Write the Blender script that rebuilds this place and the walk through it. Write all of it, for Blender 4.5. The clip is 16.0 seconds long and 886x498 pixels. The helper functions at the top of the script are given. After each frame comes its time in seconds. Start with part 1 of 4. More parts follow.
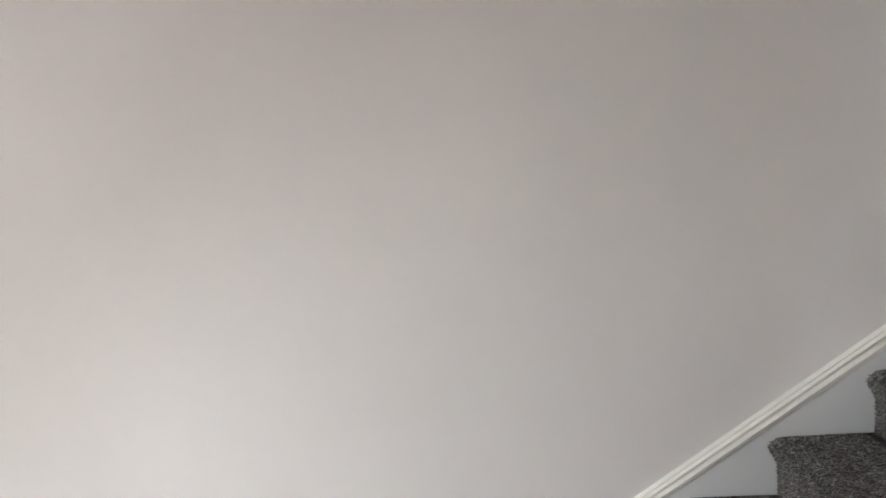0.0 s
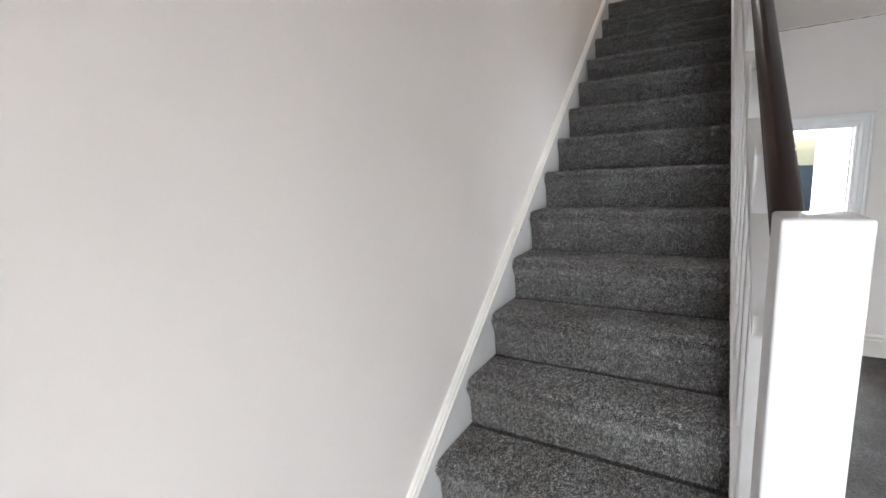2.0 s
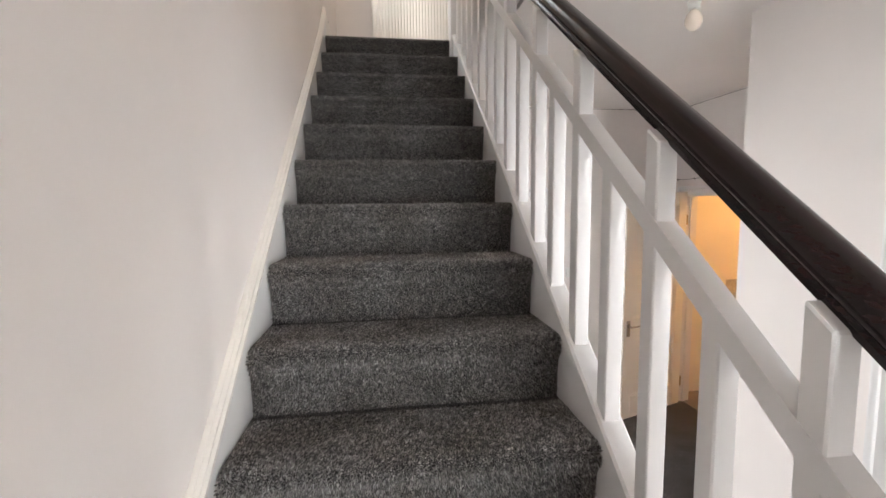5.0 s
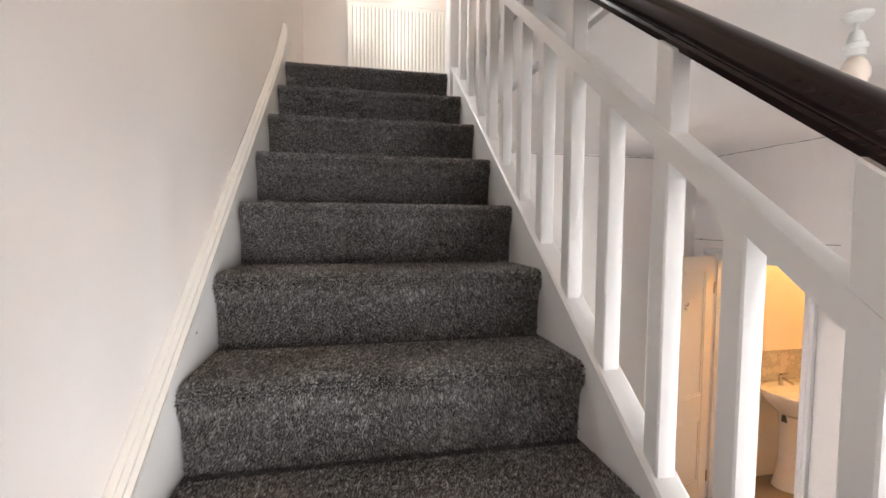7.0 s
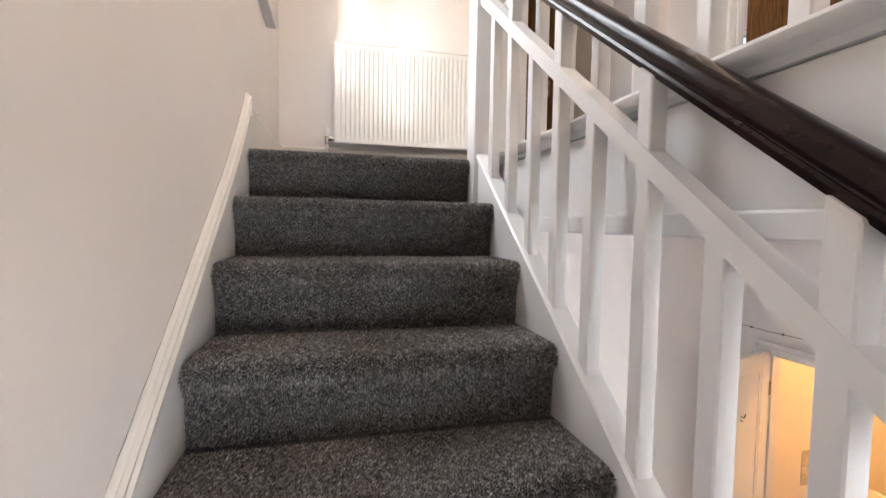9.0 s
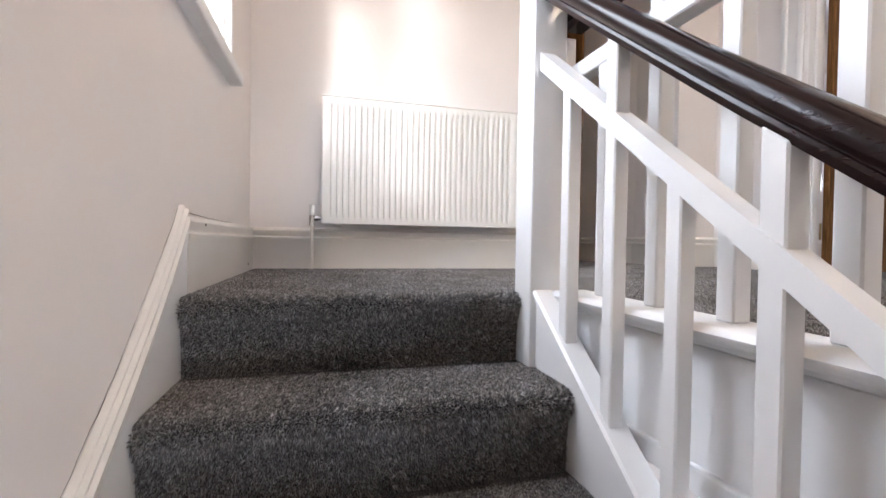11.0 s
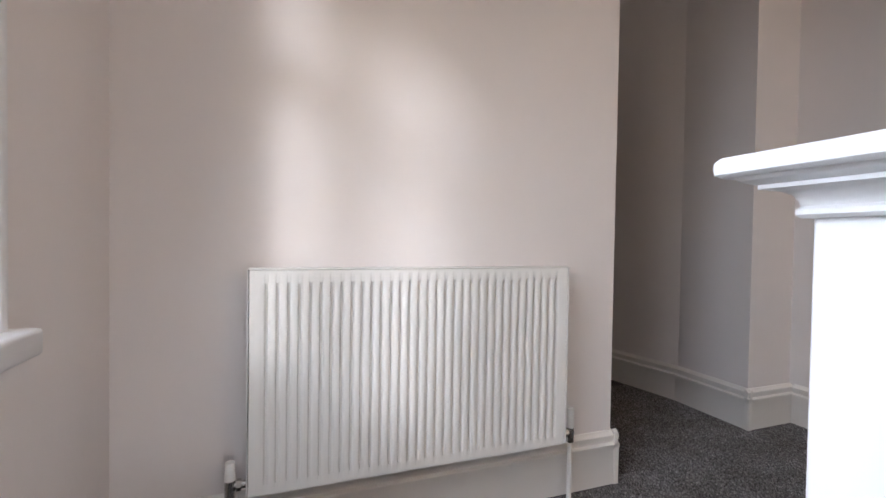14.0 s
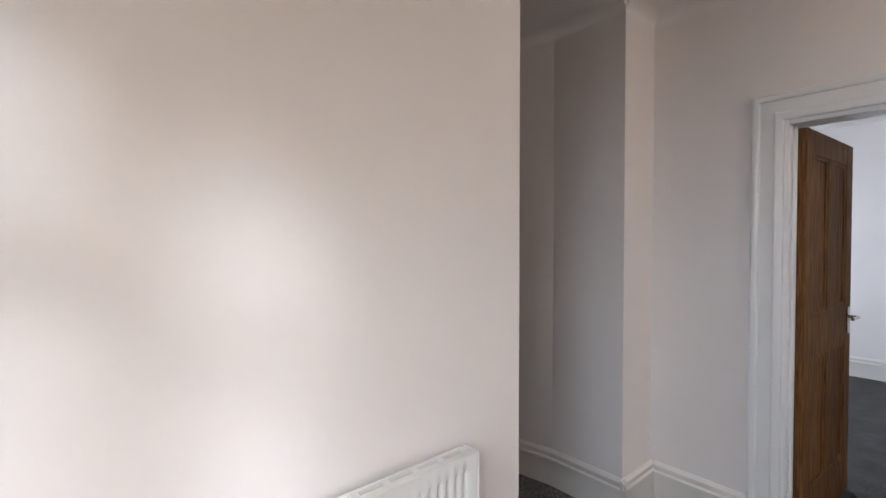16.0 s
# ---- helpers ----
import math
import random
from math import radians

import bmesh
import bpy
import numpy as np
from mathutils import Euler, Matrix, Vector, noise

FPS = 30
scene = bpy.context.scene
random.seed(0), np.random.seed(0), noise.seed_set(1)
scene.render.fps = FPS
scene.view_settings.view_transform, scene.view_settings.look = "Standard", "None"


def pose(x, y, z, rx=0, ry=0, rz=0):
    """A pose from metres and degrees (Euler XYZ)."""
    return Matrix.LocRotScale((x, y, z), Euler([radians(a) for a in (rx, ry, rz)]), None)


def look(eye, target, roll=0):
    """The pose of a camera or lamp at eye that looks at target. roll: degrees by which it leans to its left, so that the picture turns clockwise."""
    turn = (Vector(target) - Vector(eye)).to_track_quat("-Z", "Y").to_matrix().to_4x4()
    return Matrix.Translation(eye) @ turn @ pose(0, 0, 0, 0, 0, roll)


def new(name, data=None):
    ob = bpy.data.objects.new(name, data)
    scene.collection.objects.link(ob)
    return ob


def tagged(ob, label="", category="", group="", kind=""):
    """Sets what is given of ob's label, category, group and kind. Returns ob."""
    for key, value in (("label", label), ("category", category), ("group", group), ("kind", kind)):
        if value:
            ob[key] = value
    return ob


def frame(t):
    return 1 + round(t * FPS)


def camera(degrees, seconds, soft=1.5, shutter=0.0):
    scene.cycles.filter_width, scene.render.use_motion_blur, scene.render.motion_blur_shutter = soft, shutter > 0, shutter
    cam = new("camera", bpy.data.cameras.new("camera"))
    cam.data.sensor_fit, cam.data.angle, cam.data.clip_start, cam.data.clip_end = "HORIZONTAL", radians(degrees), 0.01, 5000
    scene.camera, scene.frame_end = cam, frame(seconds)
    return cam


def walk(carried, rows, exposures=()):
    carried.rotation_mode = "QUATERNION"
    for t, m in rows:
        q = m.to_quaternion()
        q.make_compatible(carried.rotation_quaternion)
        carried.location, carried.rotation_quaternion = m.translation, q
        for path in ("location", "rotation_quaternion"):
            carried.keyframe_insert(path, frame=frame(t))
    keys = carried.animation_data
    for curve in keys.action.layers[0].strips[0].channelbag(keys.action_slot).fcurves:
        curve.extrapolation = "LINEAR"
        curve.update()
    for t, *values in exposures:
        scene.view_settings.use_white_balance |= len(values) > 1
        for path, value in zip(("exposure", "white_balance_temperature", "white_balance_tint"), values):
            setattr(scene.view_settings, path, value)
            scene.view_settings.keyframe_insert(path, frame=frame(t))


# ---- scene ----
cam = camera(90.4, 16.0)
PATH = [
    (0, (1.2, -3.5, -1.22), (-0.753, -3.671, -1.615), -6.1),
    (0.5, (1.168, -3.677, -1.253), (-0.755, -3.263, -1.613), -6.0),
    (1, (1.083, -3.944, -1.286), (-0.62, -2.951, -1.625), -4.6),
    (1.5, (0.91, -4.047, -1.33), (-0.471, -2.641, -1.67), -3.4),
    (2, (0.786, -4.117, -1.287), (-0.231, -2.431, -1.637), -3.1),
    (2.5, (0.621, -4.203, -1.263), (-0.015, -2.338, -1.605), -2.0),
    (3, (0.532, -4.173, -1.255), (0.206, -2.227, -1.58), -1.4),
    (5.5, (0.347, -2.887, -1.108), (0.685, -0.922, -1.262), 0.2),
    (6, (0.312, -2.693, -1.055), (0.707, -0.736, -1.172), 0.9),
    (6.5, (0.336, -2.547, -0.919), (0.716, -0.587, -1.039), 0.2),
    (7, (0.359, -2.401, -0.818), (0.757, -0.445, -0.936), 0.4),
    (7.5, (0.357, -2.244, -0.744), (0.774, -0.291, -0.856), 0.6),
    (8, (0.321, -2.092, -0.553), (0.778, -0.149, -0.687), 0.8),
    (10.5, (0.367, -1.24, 0.006), (0.851, 0.7, -0.038), 0.9),
    (11, (0.349, -1.112, 0.139), (0.858, 0.822, 0.106), 0.9),
    (11.5, (0.385, -0.944, 0.27), (0.895, 0.99, 0.239), 0.8),
    (12, (0.39, -0.78, 0.375), (0.914, 1.15, 0.346), 0.8),
    (12.5, (0.386, -0.638, 0.515), (0.934, 1.285, 0.493), 0.8),
    (13, (0.413, -0.471, 0.655), (0.997, 1.441, 0.623), 0.6),
    (13.5, (0.41, -0.357, 0.746), (1.036, 1.542, 0.712), 0.6),
    (14, (0.401, -0.222, 0.888), (1.089, 1.655, 0.848), 0.9),
    (14.5, (0.444, -0.065, 0.974), (1.226, 1.776, 0.951), 0.6),
    (15, (0.479, 0.081, 1.102), (1.381, 1.866, 1.059), 0.6),
    (15.5, (0.464, 0.15, 1.25), (1.564, 1.82, 1.22), -0.3),
    (16, (0.51, 0.221, 1.338), (1.809, 1.741, 1.299), 0.0),
]
walk(cam, [(t, look(eye, target, roll)) for t, eye, target, roll in PATH],
     exposures=[(0.0, 0.52, 6300, 8), (1.0, 0.90, 6050, 5), (2.5, 1.08, 6150, 8), (5.5, 1.33, 6550, 10), (8.0, 1.72, 6550, 11), (10.5, 1.8, 5850, 11),
                (12.0, 1.4, 5800, 11), (13.0, 1.1, 5800, 11), (14.0, 0.90, 5700, 11), (15.0, 1.2, 5650, 9), (15.5, 1.25, 5700, 9), (16.0, 1.12, 5600, 8)])

# ---- world, sun and large lights ----
world = bpy.data.worlds.new("sky")
scene.world = world
world.use_nodes = True
sky = world.node_tree.nodes.new("ShaderNodeTexSky")
sky.sky_type = "NISHITA"
sky.sun_disc = False
sky.sun_elevation = radians(20)
sky.sun_rotation = radians(218)
world.node_tree.links.new(sky.outputs[0], world.node_tree.nodes["Background"].inputs[0])
world.node_tree.nodes["Background"].inputs[1].default_value = 0.15

sun_data = bpy.data.lights.new("sun", "SUN")
sun_data.energy = 0.62
sun_data.angle = radians(8)
sun_data.color = (1.0, 0.96, 0.91)
sun = new("sun", sun_data)
sun.matrix_world = look((-0.615 * 6, -0.79 * 6, 0.36 * 6), (0, 0, 0))


def window_or_fill_light(name, eye, target, w, h, power, colour, spread=180):
    """Daylight standing in a window's opening, sent downwards within the spread; also used for added fill lamps."""
    d = bpy.data.lights.new(name, "AREA")
    d.shape, d.size, d.size_y, d.energy, d.color = "RECTANGLE", w, h, power, colour
    d.spread = radians(spread)
    ob = new(name, d)
    ob.matrix_world = look(eye, target)
    return ob


window_or_fill_light("daylight_landing_window", (-0.235, 0.14, 1.42), (0.520, -0.03, 0.70), 1.0, 1.3, 8.5, (0.96, 0.98, 1.0), 128)
# added fill lamp, indoors of the closed front door, for hall and stairs
window_or_fill_light("fill_front_door", (1.45, -6.50, -1.70), (1.75, -5.5, -2.38), 0.9, 1.9, 68, (0.94, 0.98, 1.0), 125)
# added fill on the bedroom's unseen north side, which leaves the door face dark
window_or_fill_light("fill_bedroom", (4.9, 2.47, 1.4), (4.9, -1.0, 1.0), 1.4, 1.3, 20, (0.97, 0.98, 1.0), 150)
# added fill out of view, shining through the hall doorway onto wall and stairs
window_or_fill_light("fill_front_room", (4.95, -3.4, -1.7), (2, -2.6, -1.6), 1.5, 1.4, 60, (0.97, 0.98, 1.0), 150)
# added fill at the unseen front end, brightening the landing's front faces
window_or_fill_light("fill_front_landing", (1.9, -6.57, 1.3), (1.9, -4.0, 0.1), 1.2, 1.3, 7, (0.98, 0.97, 0.96), 130)
window_or_fill_light("daylight_back_room", (1.5, 3.93, -1.7), (1.5, 2.6, -1.6), 1.3, 1.2, 300, (0.95, 0.98, 1.0), 150)


def bulb_light(name, place, power, colour, size=0.06):
    d = bpy.data.lights.new(name, "POINT")
    d.energy, d.color, d.shadow_soft_size = power, colour, size
    ob = new(name, d)
    ob.location = place
    return ob


bulb_light("landing_lamp_light", (1.95, -1.3, 2.12), 15, (1.0, 0.76, 0.52))
bulb_light("bathroom_lamp_light", (4.0, -0.15, -0.50), 15, (1.0, 0.52, 0.18))


# ---- materials ----
def base_material(name, colour, rough=0.5, metal=0.0, spec=0.5):
    m = bpy.data.materials.new(name)
    m.use_nodes = True
    b = m.node_tree.nodes["Principled BSDF"]
    b.inputs["Base Color"].default_value = (*colour, 1)
    b.inputs["Roughness"].default_value = rough
    b.inputs["Metallic"].default_value = metal
    b.inputs["Specular IOR Level"].default_value = spec
    return m, m.node_tree.nodes, m.node_tree.links, b


def noise_node(nodes, links, scale, detail=4.0, rough=0.55, stretch=None):
    tc = nodes.new("ShaderNodeTexCoord")
    n = nodes.new("ShaderNodeTexNoise")
    n.inputs["Scale"].default_value, n.inputs["Detail"].default_value = scale, detail
    n.inputs["Roughness"].default_value = rough
    src = tc.outputs["Object"]
    if stretch:
        mp = nodes.new("ShaderNodeMapping")
        mp.inputs["Scale"].default_value = stretch
        links.new(src, mp.inputs[0])
        src = mp.outputs[0]
    links.new(src, n.inputs["Vector"])
    return n


def ramp_node(nodes, links, fac, stops):
    r = nodes.new("ShaderNodeValToRGB")
    els = r.color_ramp.elements
    while len(els) < len(stops):
        els.new(0.5)
    for e, (p, c) in zip(els, stops):
        e.position, e.color = p, (*c, 1)
    links.new(fac, r.inputs[0])
    return r


def bump_node(nodes, links, height, strength, distance, b, normal=None):
    bp = nodes.new("ShaderNodeBump")
    bp.inputs["Strength"].default_value, bp.inputs["Distance"].default_value = strength, distance
    links.new(height, bp.inputs["Height"])
    if normal:
        links.new(normal, bp.inputs["Normal"])
    links.new(bp.outputs[0], b.inputs["Normal"])
    return bp.outputs[0]


def paint(name, colour, rough, relief, spec=0.4, blotch=0.03):
    m, nodes, links, b = base_material(name, colour, rough, 0, spec)
    big = noise_node(nodes, links, 1.3, 5)
    lo = tuple(c * (1 - blotch) for c in colour)
    hi = tuple(min(1, c * (1 + blotch)) for c in colour)
    r = ramp_node(nodes, links, big.outputs[0], [(0.3, lo), (0.7, hi)])
    links.new(r.outputs[0], b.inputs["Base Color"])
    fine = noise_node(nodes, links, 55, 6, 0.65)
    mid = noise_node(nodes, links, 6, 3)
    n1 = bump_node(nodes, links, mid.outputs[0], 0.25, relief * 4, b)
    bump_node(nodes, links, fine.outputs[0], 0.25, relief, b, n1)
    return m


M_WALL = paint("wall_paint_off_white", (0.80, 0.750, 0.724), 0.75, 0.0015)
M_CEIL = paint("ceiling_paint_white", (0.82, 0.775, 0.745), 0.8, 0.0015)
M_WOODWORK = paint("gloss_white_woodwork", (0.75, 0.74, 0.735), 0.28, 0.0008, 0.5, 0.02)
M_TRIM = paint("cream_gloss_trim", (0.80, 0.762, 0.712), 0.3, 0.0010, 0.5, 0.04)
M_RAD = paint("white_radiator_enamel", (0.82, 0.80, 0.76), 0.28, 0.00001, 0.5, 0.01)
M_BATHWALL = paint("bathroom_wall_paint", (0.80, 0.74, 0.64), 0.6, 0.0010)
M_DOORWHITE = paint("white_panel_door_paint", (0.80, 0.77, 0.70), 0.35, 0.0008, 0.5, 0.02)


def carpet_material(name, pile):
    """Grey twist pile: woven base, or its tufts, which vary one by one."""
    m, nodes, links, b = base_material(name, (0.05, 0.05, 0.05), 1.0, 0, 0.05)
    geo = nodes.new("ShaderNodeNewGeometry")

    def field(scale, detail):
        n = nodes.new("ShaderNodeTexNoise")
        n.inputs["Scale"].default_value, n.inputs["Detail"].default_value = scale, detail
        links.new(geo.outputs["Position"], n.inputs["Vector"])
        return n

    wide, clump = field(6, 4), field(70, 3)
    if pile:
        source = geo.outputs["Random Per Island"]
    else:
        tuft = field(300, 2)
        rng = nodes.new("ShaderNodeMapRange")
        rng.inputs[1].default_value, rng.inputs[2].default_value = 0.34, 0.66
        links.new(tuft.outputs[0], rng.inputs[0])
        source = rng.outputs[0]
    r = ramp_node(nodes, links, source, [(0.0, (0.070, 0.067, 0.066)), (0.45, (0.20, 0.191, 0.187)), (0.78, (0.38, 0.366, 0.360)), (1.0, (0.60, 0.585, 0.575))] if pile else [(0.0, (0.020, 0.019, 0.019)), (0.45, (0.07, 0.067, 0.067)), (0.80, (0.14, 0.136, 0.136)), (1.0, (0.30, 0.29, 0.29))])
    rw = ramp_node(nodes, links, wide.outputs[0], [(0.36, (0.72, 0.69, 0.66)), (0.62, (1.0, 1.0, 1.0))])
    rc = ramp_node(nodes, links, clump.outputs[0], [(0.36, (0.55, 0.55, 0.56)), (0.64, (1.12, 1.10, 1.08))])
    out = r.outputs[0]
    for extra in (rw, rc):
        mx = nodes.new("ShaderNodeMix")
        mx.data_type, mx.blend_type = "RGBA", "MULTIPLY"
        mx.inputs[0].default_value = 1.0
        links.new(out, mx.inputs[6])
        links.new(extra.outputs[0], mx.inputs[7])
        out = mx.outputs[2]
    links.new(out, b.inputs["Base Color"])
    b.inputs["Sheen Weight"].default_value = 0.6 if pile else 0.1
    b.inputs["Sheen Roughness"].default_value = 0.45
    b.inputs["Sheen Tint"].default_value = (1.0, 0.95, 0.90, 1)
    if not pile:
        n1 = bump_node(nodes, links, clump.outputs[0], 0.8, 0.006, b)
        bump_node(nodes, links, tuft.outputs[0], 1.0, 0.006, b, n1)
    return m


M_PILE = carpet_material("grey_carpet_tufts", True)
M_CARPET = carpet_material("grey_twist_pile_carpet", False)


def wood(name, dark, light, rough, scale, axis_stretch, relief=0.15, coat=0.0):
    m, nodes, links, b = base_material(name, light, rough)
    grain = noise_node(nodes, links, scale, 8, 0.6, axis_stretch)
    wide = noise_node(nodes, links, 3, 3)
    r = ramp_node(nodes, links, grain.outputs[0], [(0.32, dark), (0.68, light)])
    mx = nodes.new("ShaderNodeMix")
    mx.data_type, mx.blend_type = "RGBA", "MULTIPLY"
    mx.inputs[0].default_value = 0.5
    links.new(r.outputs[0], mx.inputs[6])
    r2 = ramp_node(nodes, links, wide.outputs[0], [(0.3, (0.6, 0.6, 0.6)), (0.7, (1, 1, 1))])
    links.new(r2.outputs[0], mx.inputs[7])
    links.new(mx.outputs[2], b.inputs["Base Color"])
    b.inputs["Coat Weight"].default_value = coat
    b.inputs["Coat Roughness"].default_value = 0.12
    bump_node(nodes, links, grain.outputs[0], relief, 0.001, b)
    return m


M_RAIL = wood("dark_mahogany_varnish", (0.010, 0.0045, 0.005), (0.020, 0.0085, 0.008), 0.20, 30, (6, 0.5, 6), relief=0.0, coat=0.05)
M_RAIL.node_tree.nodes["Principled BSDF"].inputs["Specular IOR Level"].default_value = 0.28
M_PINE = wood("stripped_pine", (0.075, 0.030, 0.009), (0.27, 0.130, 0.042), 0.6, 14, (7, 7, 0.5))
M_PINE.node_tree.nodes["Principled BSDF"].inputs["Specular IOR Level"].default_value = 0.15
M_DUSTY = base_material("dusty_grey_steel", (0.16, 0.145, 0.13), 0.8)[0]
M_CHROME = base_material("brushed_chrome", (0.55, 0.53, 0.50), 0.25, 1.0)[0]
M_BRASS = base_material("worn_brass", (0.45, 0.33, 0.16), 0.35, 1.0)[0]
M_BLACK = base_material("black_plastic", (0.02, 0.02, 0.02), 0.4)[0]
M_PLASTIC = base_material("white_plastic", (0.80, 0.79, 0.76), 0.35)[0]
M_CERAMIC = base_material("white_glazed_ceramic", (0.85, 0.84, 0.81), 0.08)[0]
M_GAP = base_material("shadow_gap_caulk", (0.16, 0.13, 0.11), 0.9)[0]
M_BATHFLOOR = paint("grey_vinyl_floor", (0.22, 0.19, 0.17), 0.5, 0.001)
M_SLATE = paint("blue_grey_slate", (0.07, 0.085, 0.12), 0.55, 0.004)
M_BULB = base_material("opal_bulb_glass", (0.85, 0.74, 0.64), 0.25)[0]


def glass_material():
    m = bpy.data.materials.new("window_glass")
    m.use_nodes = True
    b = m.node_tree.nodes["Principled BSDF"]
    b.inputs["Transmission Weight"].default_value = 1.0
    b.inputs["Roughness"].default_value = 0.0
    b.inputs["IOR"].default_value = 1.05
    return m


M_GLASS = glass_material()


def marble_material():
    m, nodes, links, b = base_material("grey_veined_tile", (0.6, 0.57, 0.52), 0.2)
    n = noise_node(nodes, links, 7, 8, 0.7)
    r = ramp_node(nodes, links, n.outputs[0], [(0.40, (0.60, 0.57, 0.52)), (0.5, (0.42, 0.39, 0.35)), (0.56, (0.58, 0.55, 0.50))])
    links.new(r.outputs[0], b.inputs["Base Color"])
    return m


M_MARBLE = marble_material()


def brick_material():
    m, nodes, links, b = base_material("red_brick", (0.4, 0.15, 0.1), 0.85)
    tc = nodes.new("ShaderNodeTexCoord")
    mp = nodes.new("ShaderNodeMapping")
    mp.inputs["Rotation"].default_value = (radians(90), 0, 0)
    links.new(tc.outputs["Object"], mp.inputs[0])
    t = nodes.new("ShaderNodeTexBrick")
    t.inputs["Color1"].default_value = (0.52, 0.27, 0.21, 1)
    t.inputs["Color2"].default_value = (0.58, 0.34, 0.27, 1)
    t.inputs["Mortar"].default_value = (0.5, 0.46, 0.40, 1)
    t.inputs["Scale"].default_value = 1.0
    t.inputs["Brick Width"].default_value, t.inputs["Row Height"].default_value = 0.225, 0.075
    t.inputs["Mortar Size"].default_value = 0.01
    links.new(mp.outputs[0], t.inputs["Vector"])
    links.new(t.outputs[0], b.inputs["Base Color"])
    return m


M_BRICK = brick_material()


# ---- mesh helpers ----
def box(bm, x0, x1, y0, y1, z0, z1):
    v = [bm.verts.new(p) for p in ((x0, y0, z0), (x1, y0, z0), (x1, y1, z0), (x0, y1, z0),
                                   (x0, y0, z1), (x1, y0, z1), (x1, y1, z1), (x0, y1, z1))]
    for f in ((3, 2, 1, 0), (4, 5, 6, 7), (0, 1, 5, 4), (1, 2, 6, 5), (2, 3, 7, 6), (3, 0, 4, 7)):
        bm.faces.new([v[i] for i in f])
    return v


def soft_box(x0, x1, y0, y1, z0, z1, r=0.004, seg=2):
    bm = bmesh.new()
    box(bm, x0, x1, y0, y1, z0, z1)
    bmesh.ops.bevel(bm, geom=bm.edges[:], offset=r, segments=seg, affect="EDGES", profile=0.5)
    return bm


def prism(profile, place, length, steps=1):
    """A closed outline of (a, b) pairs swept; place(a, b, s) gives the point at the length s."""
    bm = bmesh.new()
    rings = [[bm.verts.new(place(a, b, length * i / steps)) for a, b in profile] for i in range(steps + 1)]
    n = len(profile)
    for r0, r1 in zip(rings, rings[1:]):
        for i in range(n):
            bm.faces.new((r0[i], r0[(i + 1) % n], r1[(i + 1) % n], r1[i]))
    bm.faces.new(rings[0][::-1])
    bm.faces.new(rings[-1])
    bmesh.ops.recalc_face_normals(bm, faces=bm.faces[:])
    return bm


def cylinder(bm, a, b, r0, r1=None, seg=14):
    a, b = Vector(a), Vector(b)
    r1 = r0 if r1 is None else r1
    q = (b - a).to_track_quat("Z", "Y").to_matrix()
    rings = []
    for p, r in ((a, r0), (b, r1)):
        rings.append([bm.verts.new(p + q @ Vector((r * math.cos(2 * math.pi * i / seg), r * math.sin(2 * math.pi * i / seg), 0)))
                      for i in range(seg)])
    for i in range(seg):
        bm.faces.new((rings[0][i], rings[0][(i + 1) % seg], rings[1][(i + 1) % seg], rings[1][i]))
    bm.faces.new(rings[0][::-1])
    bm.faces.new(rings[1])


def lathe(profile, centre, seg=24, axis="Z"):
    """A turned shape from (radius, height) pairs."""
    bm = bmesh.new()
    c = Vector(centre)
    rings = []
    for r, h in profile:
        ring = []
        for i in range(seg):
            a = 2 * math.pi * i / seg
            p = (r * math.cos(a), r * math.sin(a), h)
            if axis == "Y":
                p = (p[0], p[2], p[1])
            if axis == "X":
                p = (p[2], p[0], p[1])
            ring.append(bm.verts.new(c + Vector(p)))
        rings.append(ring)
    for r0, r1 in zip(rings, rings[1:]):
        for i in range(seg):
            bm.faces.new((r0[i], r0[(i + 1) % seg], r1[(i + 1) % seg], r1[i]))
    bm.faces.new(rings[0][::-1])
    bm.faces.new(rings[-1])
    bmesh.ops.recalc_face_normals(bm, faces=bm.faces[:])
    return bm


def link_mesh(name, bm, material, smooth=False):
    me = bpy.data.meshes.new(name)
    bmesh.ops.recalc_face_normals(bm, faces=bm.faces[:])
    bm.to_mesh(me)
    bm.free()
    me.materials.append(material)
    if smooth:
        for p in me.polygons:
            p.use_smooth = True
        me.set_sharp_from_angle(angle=radians(40))
    return new(name, me)


def part(name, bm, material, parent, label="", smooth=False):
    ob = link_mesh(name, bm, material, smooth)
    ob.parent = parent
    if label:
        tagged(ob, label=label)
    return ob


def thing(name, label, category, place=(0, 0, 0), group="", kind=""):
    ob = new(name)
    ob.empty_display_size = 0.1
    ob.location = place
    bpy.context.view_layer.update()
    return tagged(ob, label=label, category=category, group=group, kind=kind)


def structure(name, bm, material, label, category, smooth=False):
    return tagged(link_mesh(name, bm, material, smooth), label=label, category=category, kind="structure")


